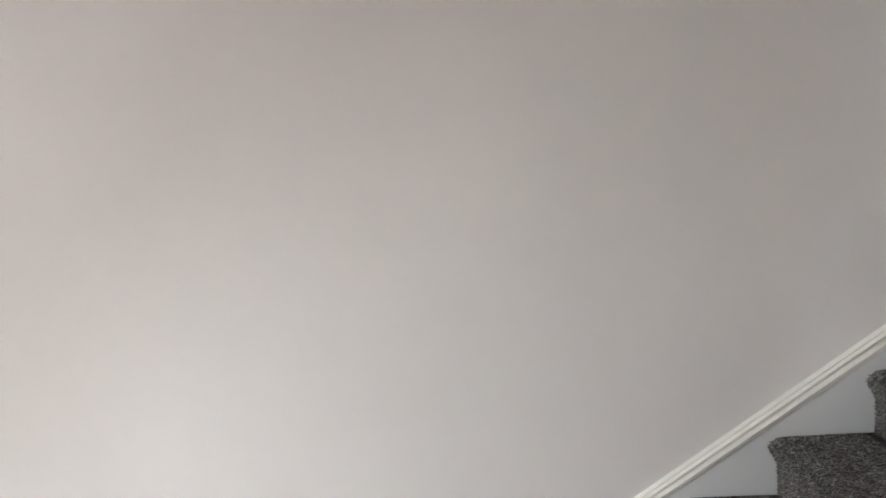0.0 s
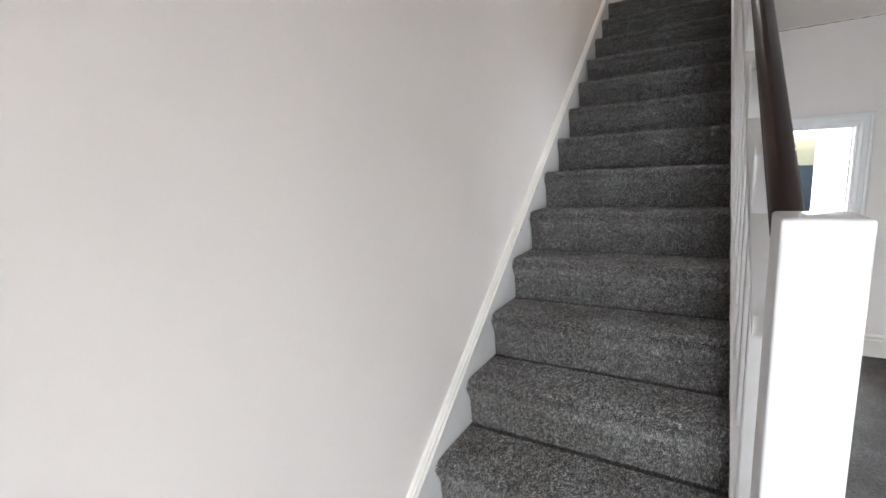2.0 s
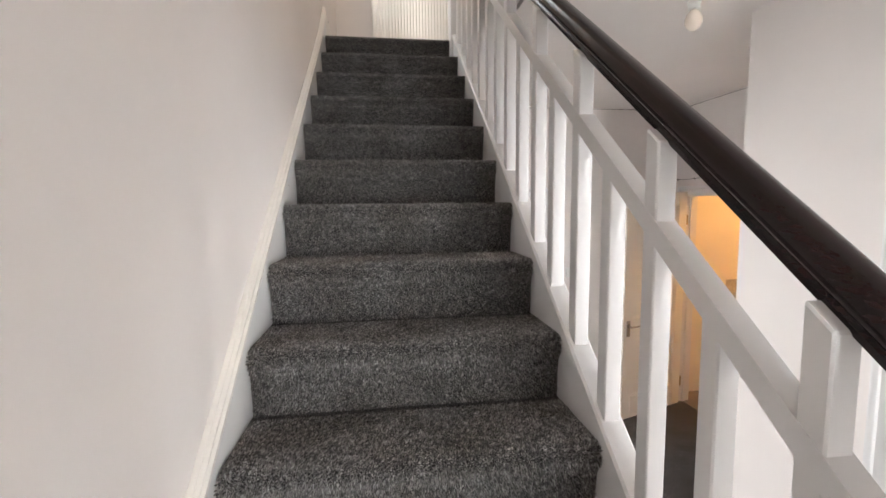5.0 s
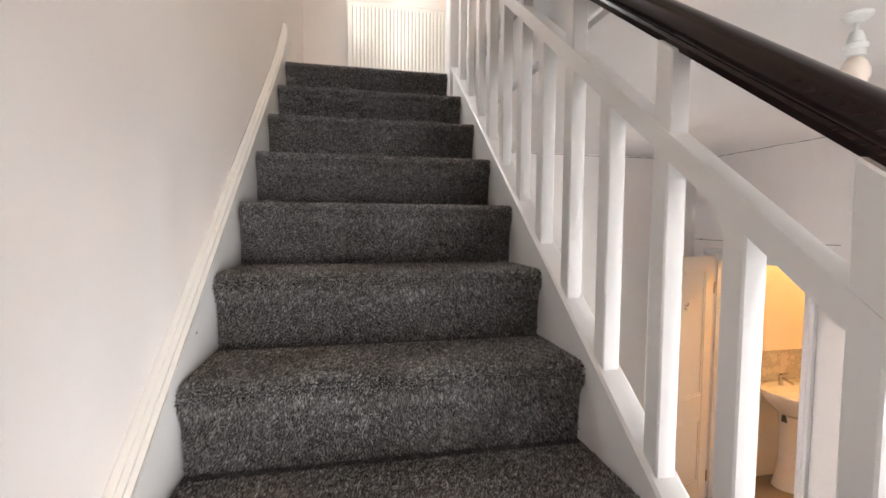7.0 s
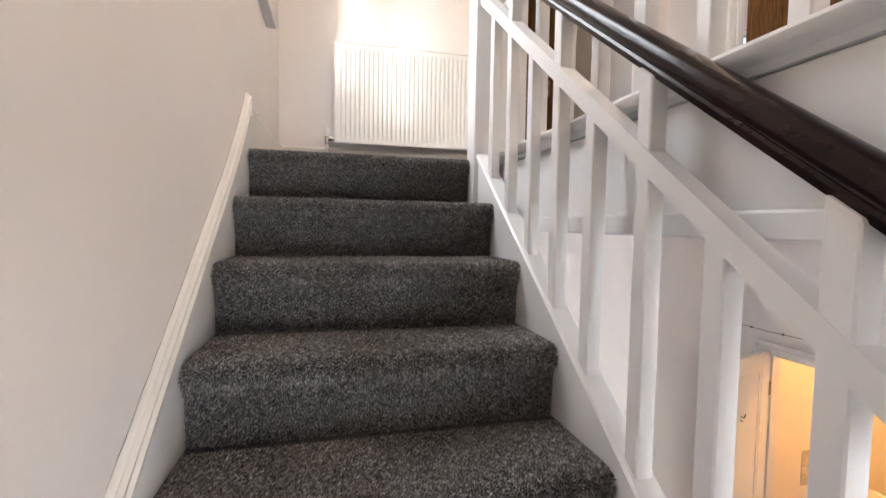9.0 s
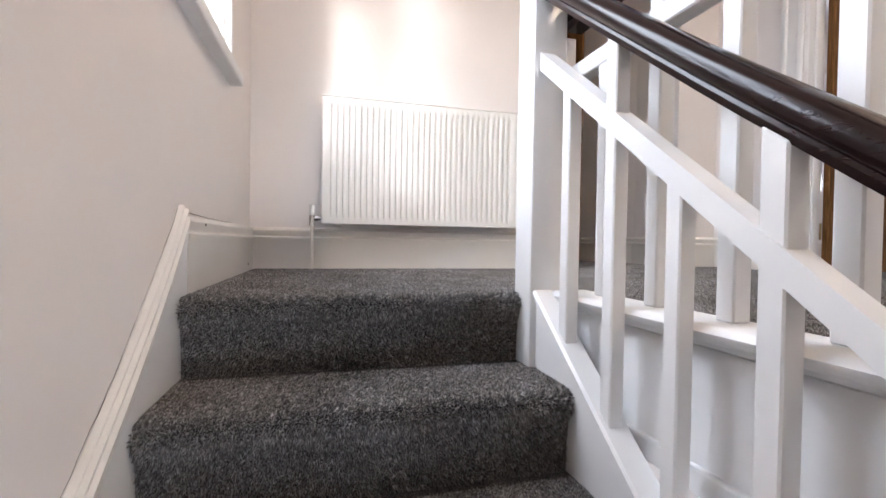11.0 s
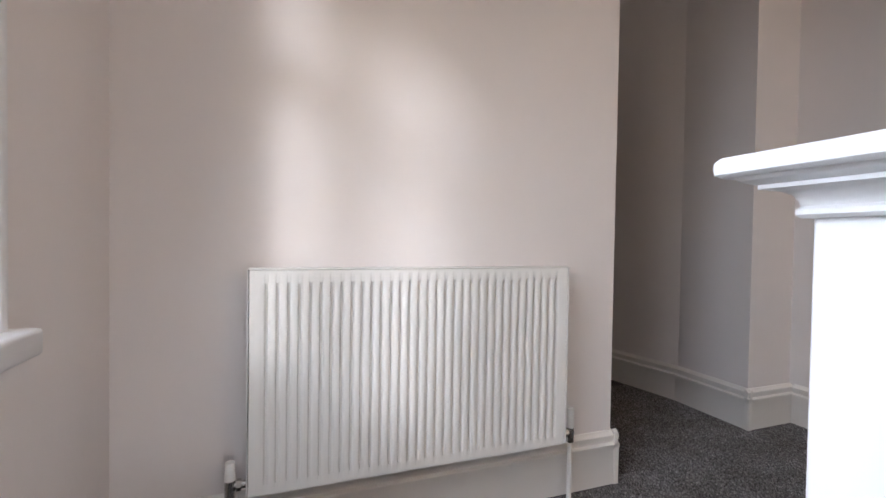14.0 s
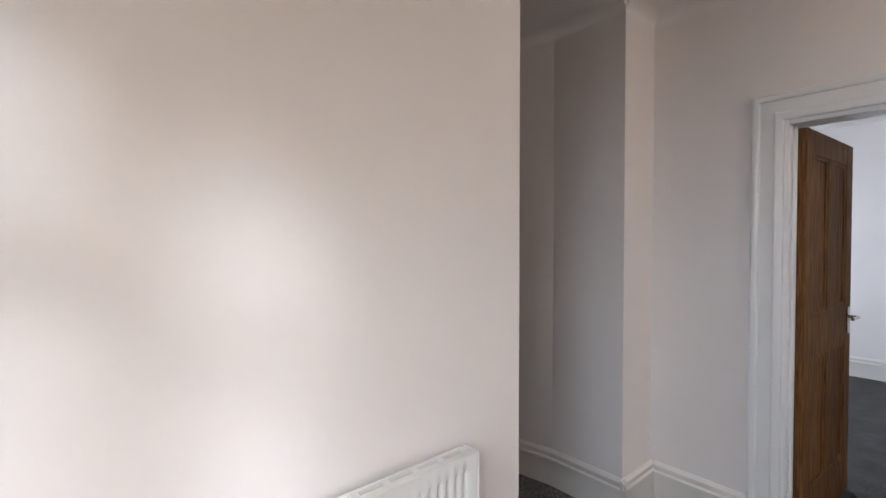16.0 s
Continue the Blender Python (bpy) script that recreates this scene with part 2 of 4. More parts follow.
def wall_mesh(axis, a0, a1, u0, u1, z0, z1, openings=()):
    """A wall a0..a1 thick along axis and u0..u1 long, with openings (u0, u1, z0, z1) through it."""
    us = sorted({u0, u1, *[o[0] for o in openings], *[o[1] for o in openings]})
    zs = sorted({z0, z1, *[o[2] for o in openings], *[o[3] for o in openings]})
    bm = bmesh.new()

    def solid(i, j):
        if not (0 <= i < len(us) - 1 and 0 <= j < len(zs) - 1):
            return False
        um, zm = (us[i] + us[i + 1]) / 2, (zs[j] + zs[j + 1]) / 2
        return not any(o[0] < um < o[1] and o[2] < zm < o[3] for o in openings)

    cache = {}

    def vert(a, u, z):
        key = (a, u, z)
        if key not in cache:
            cache[key] = bm.verts.new((a, u, z) if axis == "x" else (u, a, z))
        return cache[key]

    for i in range(len(us) - 1):
        for j in range(len(zs) - 1):
            if not solid(i, j):
                continue
            ua, ub, za, zb = us[i], us[i + 1], zs[j], zs[j + 1]
            for a in (a0, a1):
                bm.faces.new([vert(a, ua, za), vert(a, ub, za), vert(a, ub, zb), vert(a, ua, zb)])
            for ni, nj, e in ((i - 1, j, ((ua, za), (ua, zb))), (i + 1, j, ((ub, za), (ub, zb))),
                              (i, j - 1, ((ua, za), (ub, za))), (i, j + 1, ((ua, zb), (ub, zb)))):
                if not solid(ni, nj):
                    (p, q), (r, s) = e
                    bm.faces.new([vert(a0, p, q), vert(a0, r, s), vert(a1, r, s), vert(a1, p, q)])
    return bm


# ---- measures of the place ----
RISE, GOING, RISERS = 0.19, 0.248, 16
GROUND = -RISE * RISERS
HALL_CEIL, TOP_CEIL = -0.28, 2.47
BACK = 0.75
SLOPE = RISE / GOING
STAIR_L, STAIR_R = 0.022, 0.883


def nose_y(k):
    return -GOING * (k - 1)


def nose_z(k):
    return -RISE * (k - 1)


# ---- large structure ----
WIN = (-0.42, 0.628, 0.74, 2.10)
structure("wall_west", wall_mesh("x", -0.26, 0.0, -6.6, 2.4, GROUND, TOP_CEIL, [WIN]), M_WALL,
          "off-white painted plaster wall beside the stairs", "wall")
structure("wall_radiator", wall_mesh("y", 1.085, 1.20, 0.0, 1.553, 0.0, TOP_CEIL), M_WALL,
          "off-white painted landing wall behind the radiator", "wall")
structure("wall_corridor_side", wall_mesh("x", 2.52, 2.82, 1.25, 1.65, 0.0, TOP_CEIL), M_WALL,
          "off-white painted projecting pier on the landing", "wall")
bm = bmesh.new()
for v0, v1 in [((2.52, 1.65), (2.37, 2.40))]:
    lo = [bm.verts.new((x, y, z)) for z in (0.0, TOP_CEIL) for x, y in (v0, v1, (2.82, 2.40), (2.82, 1.65))]
    for f in ((0, 1, 2, 3), (4, 5, 6, 7), (0, 1, 5, 4), (1, 2, 6, 5), (2, 3, 7, 6), (3, 0, 4, 7)):
        bm.faces.new([lo[i] for i in f])
structure("wall_corridor_bend", bm, M_WALL, "off-white painted corridor wall at a slight angle", "wall")
structure("wall_corridor_end", wall_mesh("y", 2.40, 2.52, -0.26, 2.82, 0.0, TOP_CEIL), M_WALL,
          "off-white painted wall closing the corridor", "wall")
BED_DOOR = (-0.08, 0.712, 0.0, 1.855)
structure("wall_bedroom", wall_mesh("x", 2.82, 2.94, -6.6, 2.52, 0.0, TOP_CEIL, [BED_DOOR]), M_WALL,
          "off-white painted landing wall with a doorway", "wall")
structure("wall_front", wall_mesh("y", -6.72, -6.6, -0.26, 5.2, GROUND, TOP_CEIL,
                                  [(0.95, 1.95, GROUND, -0.75), (1.25, 2.55, 0.6, 2.0)]), M_WALL,
          "off-white painted wall at the front of the house", "wall")
HALL_DOOR = (-2.78, -1.975, GROUND, -1.03)
structure("wall_hall_east", wall_mesh("x", 2.08, 2.22, -6.6, -1.25, GROUND, HALL_CEIL, [HALL_DOOR]), M_WALL,
          "pale painted hall wall with a white doorway", "wall")
structure("wall_front_room_back", wall_mesh("y", -1.37, -1.25, 2.22, 5.0, GROUND, HALL_CEIL), M_WALL,
          "off-white painted wall of the front room", "wall")
structure("wall_front_room_east", wall_mesh("x", 5.0, 5.1, -6.6, -1.25, GROUND, HALL_CEIL, [(-4.2, -2.6, -2.3, -0.8)]), M_WALL,
          "off-white painted window wall of the front room", "wall")
BACK_DOOR = (1.02, 1.83, GROUND, -1.09)
structure("wall_hall_back", wall_mesh("y", BACK, BACK + 0.14, 0.0, 5.0, GROUND, HALL_CEIL, [BACK_DOOR]), M_WALL,
          "off-white painted wall at the back of the hall", "wall")
BATH_DOOR = (-0.205, 0.585, GROUND, -1.06)
structure("wall_bathroom", wall_mesh("x", 3.12, 3.24, -1.25, BACK, GROUND, HALL_CEIL, [BATH_DOOR]), M_WALL,
          "off-white painted wall with the bathroom doorway", "wall")
structure("wall_bathroom_lining", wall_mesh("y", BACK - 0.014, BACK - 0.002, 3.245, 5.0, GROUND, HALL_CEIL), M_BATHWALL,
          "cream painted bathroom wall behind the basin", "wall")
structure("wall_bathroom_east", wall_mesh("x", 5.0, 5.1, -1.25, BACK + 0.14, GROUND, HALL_CEIL), M_BATHWALL,
          "cream painted bathroom end wall", "wall")
structure("wall_understairs", wall_mesh("x", 0.896, 0.912, -2.9, BACK, GROUND, -2.95), M_WALL,
          "white painted plinth under the stairs", "wall")
# room behind the hall
structure("wall_back_room_window", wall_mesh("y", 4.0, 4.12, -0.26, 3.4, GROUND, HALL_CEIL, [(0.85, 2.15, -2.3, -1.05)]), M_WALL,
          "off-white painted window wall of the back room", "wall")
structure("wall_back_room_east", wall_mesh("x", 3.3, 3.4, BACK + 0.14, 4.0, GROUND, HALL_CEIL), M_WALL, "off-white painted back room wall", "wall")
structure("wall_back_room_west", wall_mesh("x", -0.26, 0.0, 2.4, 4.0, GROUND, HALL_CEIL), M_WALL, "off-white painted back room side wall", "wall")
bm = bmesh.new()
box(bm, -0.26, 3.4, BACK + 0.14, 4.12, HALL_CEIL, -0.06)
structure("ceiling_back_room", bm, M_CEIL, "white painted back room ceiling", "ceiling")
# bedroom beyond the open door
structure("wall_bedroom_north", wall_mesh("y", 2.52, 2.62, 2.82, 6.5, 0.0, TOP_CEIL, [(4.2, 5.6, 0.75, 2.05)]), M_WALL, "pale painted bedroom wall", "wall")
structure("wall_bedroom_south", wall_mesh("y", -1.6, -1.5, 2.94, 6.5, 0.0, TOP_CEIL), M_WALL, "pale painted bedroom side wall", "wall")
structure("wall_bedroom_east", wall_mesh("x", 6.4, 6.5, -1.6, 2.62, 0.0, TOP_CEIL), M_WALL,
          "pale painted bedroom end wall", "wall")

bm = bmesh.new()
box(bm, -0.26, 6.5, -6.72, 2.62, TOP_CEIL, TOP_CEIL + 0.2)
structure("ceiling", bm, M_CEIL, "white painted upstairs ceiling", "ceiling")
bm = bmesh.new()
box(bm, 1.0, 5.1, -6.6, BACK + 0.14, HALL_CEIL, -0.06)
box(bm, 0.0, 1.0, -6.6, -3.95, HALL_CEIL, -0.06)
box(bm, 0.0, 1.0, 0.12, BACK + 0.14, HALL_CEIL, -0.06)
structure("ceiling_hall", bm, M_CEIL, "white painted hall ceiling", "ceiling")

bm = bmesh.new()
box(bm, 0.0, 2.94, 0.03, 2.40, -0.05, 0.0)
box(bm, 1.02, 2.94, -6.6, 0.03, -0.05, 0.0)
box(bm, 0.0, 1.02, -6.6, -3.95, -0.05, 0.0)
box(bm, 2.94, 6.4, -1.5, 2.52, -0.05, 0.0)
structure("floor_landing", bm, M_CARPET, "dark grey carpet on the landing floor", "floor")
bm = bmesh.new()
box(bm, -0.26, 5.1, -6.72, 4.12, GROUND - 0.1, GROUND)
structure("floor", bm, M_CARPET, "dark grey carpet on the hall floor", "floor")
bm = bmesh.new()
box(bm, 3.18, 5.0, -1.25, BACK - 0.014, GROUND, GROUND + 0.006)
structure("floor_bathroom", bm, M_BATHFLOOR, "grey brown vinyl bathroom floor", "floor")
bm = bmesh.new()
box(bm, -80, 80, -80, 80, GROUND - 0.5, GROUND - 0.3)
structure("ground", bm, base_material("asphalt_yard", (0.06, 0.06, 0.06), 0.9)[0], "dark yard ground outside the house", "ground")


# ---- staircase ----
def step_profile(depth):
    """Outline of one carpeted step in (y, z) from its nose at the origin: tread, rounded nose, riser."""
    r = 0.030
    pts = [(depth, 0.0)]
    pts += [(0.12, 0.0), (0.06, 0.0005)]
    for i in range(0, 9):
        a = radians(90 + i * 180 / 8 * 0.78)
        pts.append((r + r * math.cos(a), -r + r * math.sin(a)))
    pts += [(0.022, -0.075), (0.028, -0.12), (0.030, -RISE - 0.002)]
    pts += [(0.060, -RISE - 0.002), (0.060, -0.05), (depth, -0.05)]
    return pts


stairs = thing("staircase", "straight staircase with dark grey carpet and white painted strings", "staircase", (0.44, -1.9, GROUND))


def local(bm, parent):
    """Moves a mesh made in world places under its thing."""
    bmesh.ops.translate(bm, verts=bm.verts[:], vec=-Vector(parent.location))
    return bm


def tuft_mesh(name, base, normal, lean, height=0.0100, width=0.0044):
    """Short pointed tufts, one small triangle each, on the base points."""
    rng = np.random.default_rng(7)
    n = len(base)
    d = normal + lean + rng.normal(0, 0.27, (n, 3))
    d /= np.linalg.norm(d, axis=1)[:, None]
    side = np.cross(d, rng.normal(0, 1, (n, 3)))
    side /= np.linalg.norm(side, axis=1)[:, None] + 1e-9
    h = height * rng.uniform(0.65, 1.25, (n, 1))
    w = width * rng.uniform(0.7, 1.2, (n, 1)) / 2
    pts = np.empty((n, 3, 3))
    root = base - normal * 0.001
    pts[:, 0], pts[:, 1], pts[:, 2] = root - side * w, root + side * w, root + d * h
    me = bpy.data.meshes.new(name)
    me.vertices.add(3 * n)
    me.loops.add(3 * n)
    me.polygons.add(n)
    me.vertices.foreach_set("co", pts.ravel())
    me.loops.foreach_set("vertex_index", np.arange(3 * n, dtype=np.int32))
    me.polygons.foreach_set("loop_start", np.arange(0, 3 * n, 3, dtype=np.int32))
    me.update(calc_edges=True)
    me.materials.append(M_PILE)
    return me


NAP = (0.55, 1.05, 0.0)     # way in which the trodden pile lies


def step_tufts(depth, gap):
    """Tufts over tread, nose and riser of one step, in its own measures."""
    outline = np.array([p for p in step_profile(depth)[:-3]])
    seg = np.diff(outline, axis=0)
    ln = np.linalg.norm(seg, axis=1)
    cum = np.concatenate([[0], np.cumsum(ln)])
    rng = np.random.default_rng(3)
    w = STAIR_R - STAIR_L
    nu, nv = int(cum[-1] / gap), int(w / gap)
    u, v = np.meshgrid((np.arange(nu) + 0.5) * gap, (np.arange(nv) + 0.5) * gap, indexing="ij")
    u = np.clip(u.ravel() + rng.uniform(-gap, gap, nu * nv) * 0.5, 0, cum[-1] - 1e-5)
    v = np.clip(v.ravel() + rng.uniform(-gap, gap, nu * nv) * 0.5, 0.002, w - 0.002)
    i = np.clip(np.searchsorted(cum, u, side="right") - 1, 0, len(seg) - 1)
    f = ((u - cum[i]) / ln[i])[:, None]
    p = outline[i] + seg[i] * f
    t = seg[i] / ln[i][:, None]
    nrm = np.stack([np.zeros(len(u)), t[:, 1], -t[:, 0]], axis=1)
    base = np.stack([STAIR_L + v, p[:, 0], p[:, 1]], axis=1)
    way = np.stack([np.zeros(len(u)), t[:, 0], t[:, 1]], axis=1) * 0.28
    flat = np.clip(nrm[:, 2:3], 0, 1) ** 2          # the nap lies down on the treads, stands on the risers
    lean = way * (1 - flat) + np.array([NAP]) * flat
    return tuft_mesh("pile", base, nrm, lean, 0.0100 - 0.0035 * flat, 0.0044 + 0.0012 * flat)


pile_data = step_tufts(GOING, 0.0028)
step_data = None
for k in range(1, RISERS + 1):
    if k <= 2:
        prof = step_profile(GOING + 0.031 if k > 1 else 0.031)

        def place(a, b, s):
            edge = min(s, STAIR_R - STAIR_L - s)
            pull = 0.010 * max(0, 1 - edge / 0.02) ** 2 if (a < 0.05 and b > -0.06) else 0
            return (STAIR_L + s, a + pull, b - (pull * 0.8 if b > -0.05 else 0))

        st = part("carpet_step", prism(prof, place, STAIR_R - STAIR_L, 30), M_CARPET, stairs, smooth=True)
        if k == 2:
            step_data = st.data
    else:
        st = new("carpet_step", step_data)
        st.parent = stairs
    st.location = Vector((0, nose_y(k), nose_z(k))) - Vector(stairs.location)
    pile = tagged(new("carpet_surface", pile_data), kind="stuff")
    pile.parent = st


def slope_strip(profile, y0, z0, length_y, drift=0.0):
    """An (x, height) outline swept up the stairs from (y0, z0); drift: sideways metres per metre down."""
    return prism(profile, lambda a, b, s: (a - drift * (y0 + s), y0 + s, z0 + b + s * SLOPE), length_y)


STR_TOP = 0.087
bottom = nose_y(RISERS) - 0.05
zline = lambda y: y * SLOPE
wy1 = 0.082


def tip_rise(y):
    """The moulding turns up towards its top end."""
    return 0.068 * max(0.0, (y + 0.45) / 0.53) ** 3


prof = [(0.001, STR_TOP - 0.052), (0.001, -0.30), (0.020, -0.30), (0.020, STR_TOP - 0.052)]


def wall_strip(profile):
    """The wall string's outline swept up the stairs; its top end rises to meet the landing skirting."""
    return prism(profile, lambda a, b, s: (a, bottom + s, zline(bottom + s) + b + (tip_rise(bottom + s) if b > 0 else 0)), wy1 - bottom, 60)


part("wall_string", local(wall_strip(prof), stairs), M_WOODWORK, stairs)
bead = [(0.001, STR_TOP), (0.001, STR_TOP - 0.052), (0.024, STR_TOP - 0.052), (0.027, STR_TOP - 0.047), (0.027, STR_TOP - 0.034),
        (0.018, STR_TOP - 0.026), (0.018, STR_TOP - 0.023), (0.023, STR_TOP - 0.019), (0.023, STR_TOP - 0.011), (0.014, STR_TOP - 0.007),
        (0.014, STR_TOP - 0.003), (0.010, STR_TOP)]
part("string_moulding", local(wall_strip(bead), stairs), M_TRIM, stairs,
     "cream gloss moulding with three beads", True)
oy0, oy1 = -3.02, -0.05
out_prof = [(0.885, 0.030), (0.885, -0.32), (0.922, -0.32), (0.922, 0.030)]
part("outer_string", local(slope_strip(out_prof, oy0, zline(oy0), oy1 - oy0), stairs), M_WOODWORK, stairs)
cap_prof = [(0.874, 0.050), (0.874, 0.038), (0.879, 0.030), (0.930, 0.030), (0.936, 0.038), (0.936, 0.050), (0.930, 0.056), (0.880, 0.056)]
part("string_cap", local(slope_strip(cap_prof, oy0, zline(oy0), oy1 - oy0), stairs), M_WOODWORK, stairs)
bm = bmesh.new()
vs = []
for x in (0.894, 0.914):
    vs.append([bm.verts.new(p) for p in ((x, -2.95, zline(-2.95) - 0.30), (x, BACK - 0.02, zline(0.0) - 0.34), (x, BACK - 0.02, GROUND), (x, -2.95, GROUND))])
    vs[-1][1].co.z = HALL_CEIL
bm.faces.new(vs[0])
bm.faces.new(vs[1][::-1])
for i in range(4):
    bm.faces.new((vs[0][i], vs[0][(i + 1) % 4], vs[1][(i + 1) % 4], vs[1][i]))
part("spandrel_panel", local(bm, stairs), M_WOODWORK, stairs)

# ---- stair balustrade ----
rail_bal = thing("stair_balustrade", "white painted stair balustrade with a dark varnished handrail", "balustrade", (0.90, -3.05, GROUND))
DRIFT = 0.001
RAIL_TOP0 = 0.876     # height of the rail's top over the nose line at y = 0


def handrail_outline():
    pts = []
    for i in range(13):
        a = radians(-15 + 210 * i / 12)
        pts.append((0.034 * math.cos(a), -0.030 + 0.030 * math.sin(a)))
    pts += [(-0.028, -0.046), (-0.024, -0.050), (-0.027, -0.056), (-0.024, -0.068), (0.024, -0.068), (0.027, -0.056), (0.024, -0.050), (0.028, -0.046)]
    return pts


RX = 0.905
ry0, ry1 = -2.99, -0.052
prof = [(RX + a * 0.94, RAIL_TOP0 + b * 1.10) for a, b in handrail_outline()]
RAIL_LIFT = 0.019     # the rail ramps up a little towards the newel
rail_lift = lambda y: RAIL_LIFT * max(0.0, (y + 0.6) / 0.55)
bm = prism(prof, lambda a, b, s: (a - 0.010 * (ry0 + s), ry0 + s, zline(ry0 + s) + b), ry1 - ry0, 40)
for v in bm.verts:
    v.co.z += rail_lift(v.co.y)
part("handrail", local(bm, rail_bal), M_RAIL, rail_bal, "dark mahogany varnished handrail", True)
MID_TOP0 = 0.630 + 0.065 * SLOPE
MID_DROP = 0.008      # the mid rail sinks a little towards the foot of the stairs
prof = [(0.883, MID_TOP0), (0.883, MID_TOP0 - 0.047), (0.925, MID_TOP0 - 0.047), (0.925, MID_TOP0)]
bm = slope_strip(prof, ry0, zline(ry0), ry1 - ry0, DRIFT)
for v in bm.verts:
    v.co.z += MID_DROP * v.co.y
part("mid_rail", local(bm, rail_bal), M_WOODWORK, rail_bal)


def upright(x0, x1, y0, y1, za0, za1, zb0, zb1):
    """A square bar with sloping ends: za at y0, zb at y1."""
    bm = bmesh.new()
    v = box(bm, x0, x1, y0, y1, 0, 1)
    for p in v:
        lo = p.co.z < 0.5
        near = abs(p.co.y - y0) < 1e-6
        p.co.z = (za0 if near else zb0) if lo else (za1 if near else zb1)
    bmesh.ops.bevel(bm, geom=bm.edges[:], offset=0.003, segments=1, affect="EDGES")
    return bm


SHIFT = {3: 0.005, 4: 0.011, 9: -0.010}     # balusters set a little out of the even spacing
for i in range(17):
    h = 0.0165 if i < 3 else 0.0185 if i < 6 else 0.020
    y = -0.164 - h - 0.1688 * i + SHIFT.get(i, 0.0)
    a, b = zline(y - h), zline(y + h)
    top = (RAIL_TOP0 - 0.070 + rail_lift(y)) if i % 2 else (MID_TOP0 - 0.043 + MID_DROP * y)
    dx = -DRIFT * y
    part("baluster", local(upright(0.904 - h + dx, 0.904 + h + dx, y - h, y + h, a + 0.054, a + top, b + 0.054, b + top), rail_bal), M_WOODWORK, rail_bal)


def newel(name, x0, x1, y0, y1, z0, z1, r):
    return local(soft_box(x0, x1, y0, y1, z0, z1, r, 3), rail_bal)


part("newel_post", newel("n", 0.905, 1.035, -3.13, -2.985, GROUND, -1.405, 0.008), M_WOODWORK, rail_bal, "square white newel post with a plain flat top", True)
up = part("newel_post", newel("n", 0.866, 0.962, -0.053, 0.046, -0.40, 0.940, 0.005), M_WOODWORK, rail_bal,
          "square white newel post with a moulded cap", True)


def square_moulding(x0, x1, y0, y1, profile):
    """A mitred moulding round a square post from (outset, height) pairs, closed at top and bottom."""
    bm = bmesh.new()
    rings = [[bm.verts.new(p) for p in ((x0 - o, y0 - o, z), (x1 + o, y0 - o, z), (x1 + o, y1 + o, z), (x0 - o, y1 + o, z))] for o, z in profile]
    for r0, r1 in zip(rings, rings[1:]):
        for i in range(4):
            bm.faces.new((r0[i], r0[(i + 1) % 4], r1[(i + 1) % 4], r1[i]))
    bm.faces.new(rings[0][::-1])
    bm.faces.new(rings[-1])
    bmesh.ops.bevel(bm, geom=[e for e in bm.edges if abs(e.verts[0].co.z - e.verts[1].co.z) > 0.003], offset=0.002, segments=2, affect="EDGES")
    return bm


cap_outline = [(0.001, 0.914), (0.007, 0.914), (0.010, 0.917), (0.010, 0.922), (0.007, 0.925), (0.008, 0.930), (0.012, 0.936), (0.019, 0.940), (0.028, 0.942),
               (0.031, 0.942), (0.031, 0.946), (0.037, 0.948), (0.043, 0.951), (0.046, 0.954), (0.053, 0.954), (0.057, 0.957), (0.058, 0.963), (0.057, 0.970),
               (0.053, 0.974), (0.047, 0.975)]
bm = square_moulding(0.866, 0.962, -0.053, 0.046, cap_outline)
cap = part("cap", local(bm, rail_bal), M_WOODWORK, up, smooth=True)

# ---- landing balustrade ----
land_bal = thing("landing_balustrade", "white painted landing balustrade with a dark varnished handrail", "balustrade", (0.99, -2.0, 0.0))
LX = 1.000
prof = [(LX + a, 0.812 + b * 1.38) for a, b in handrail_outline()]
part("handrail", local(prism(prof, lambda a, b, s: (a, -3.9 + s, b), 3.9 - 0.02), land_bal), M_RAIL, land_bal, "dark mahogany varnished handrail", True)
part("mid_rail", local(soft_box(LX - 0.022, LX + 0.022, -3.9, 0.0, 0.572, 0.615, 0.003, 1), land_bal), M_WOODWORK, land_bal)
for i in range(21):
    y = -0.183 - 0.174 * i
    top = 0.722 if i % 2 else 0.574
    part("baluster", local(soft_box(LX - 0.018, LX + 0.018, y - 0.018, y + 0.018, 0.014, top, 0.003, 1), land_bal), M_WOODWORK, land_bal)
part("end_post", local(soft_box(LX - 0.034, LX + 0.022, 0.002, 0.044, 0.0, 0.716, 0.003, 1), land_bal), M_WOODWORK, land_bal)
nose = [(0.925, 0.002), (0.930, -0.010), (0.940, -0.016), (0.955, -0.018), (0.965, -0.030), (1.03, -0.030), (1.03, 0.014), (0.94, 0.014), (0.930, 0.010)]
part("landing_nosing", local(prism(nose, lambda a, b, s: (a, -3.94 + s, b), 3.94 - 0.05), land_bal), M_WOODWORK, land_bal, "rounded white nosing board", True)
part("apron_board", local(soft_box(0.972, 0.998, -3.94, -0.05, -0.26, -0.032, 0.003, 1), land_bal), M_WOODWORK, land_bal)
part("apron_bead", local(soft_box(0.958, 0.974, -3.94, -0.05, -0.285, -0.238, 0.005, 2), land_bal), M_WOODWORK, land_bal)


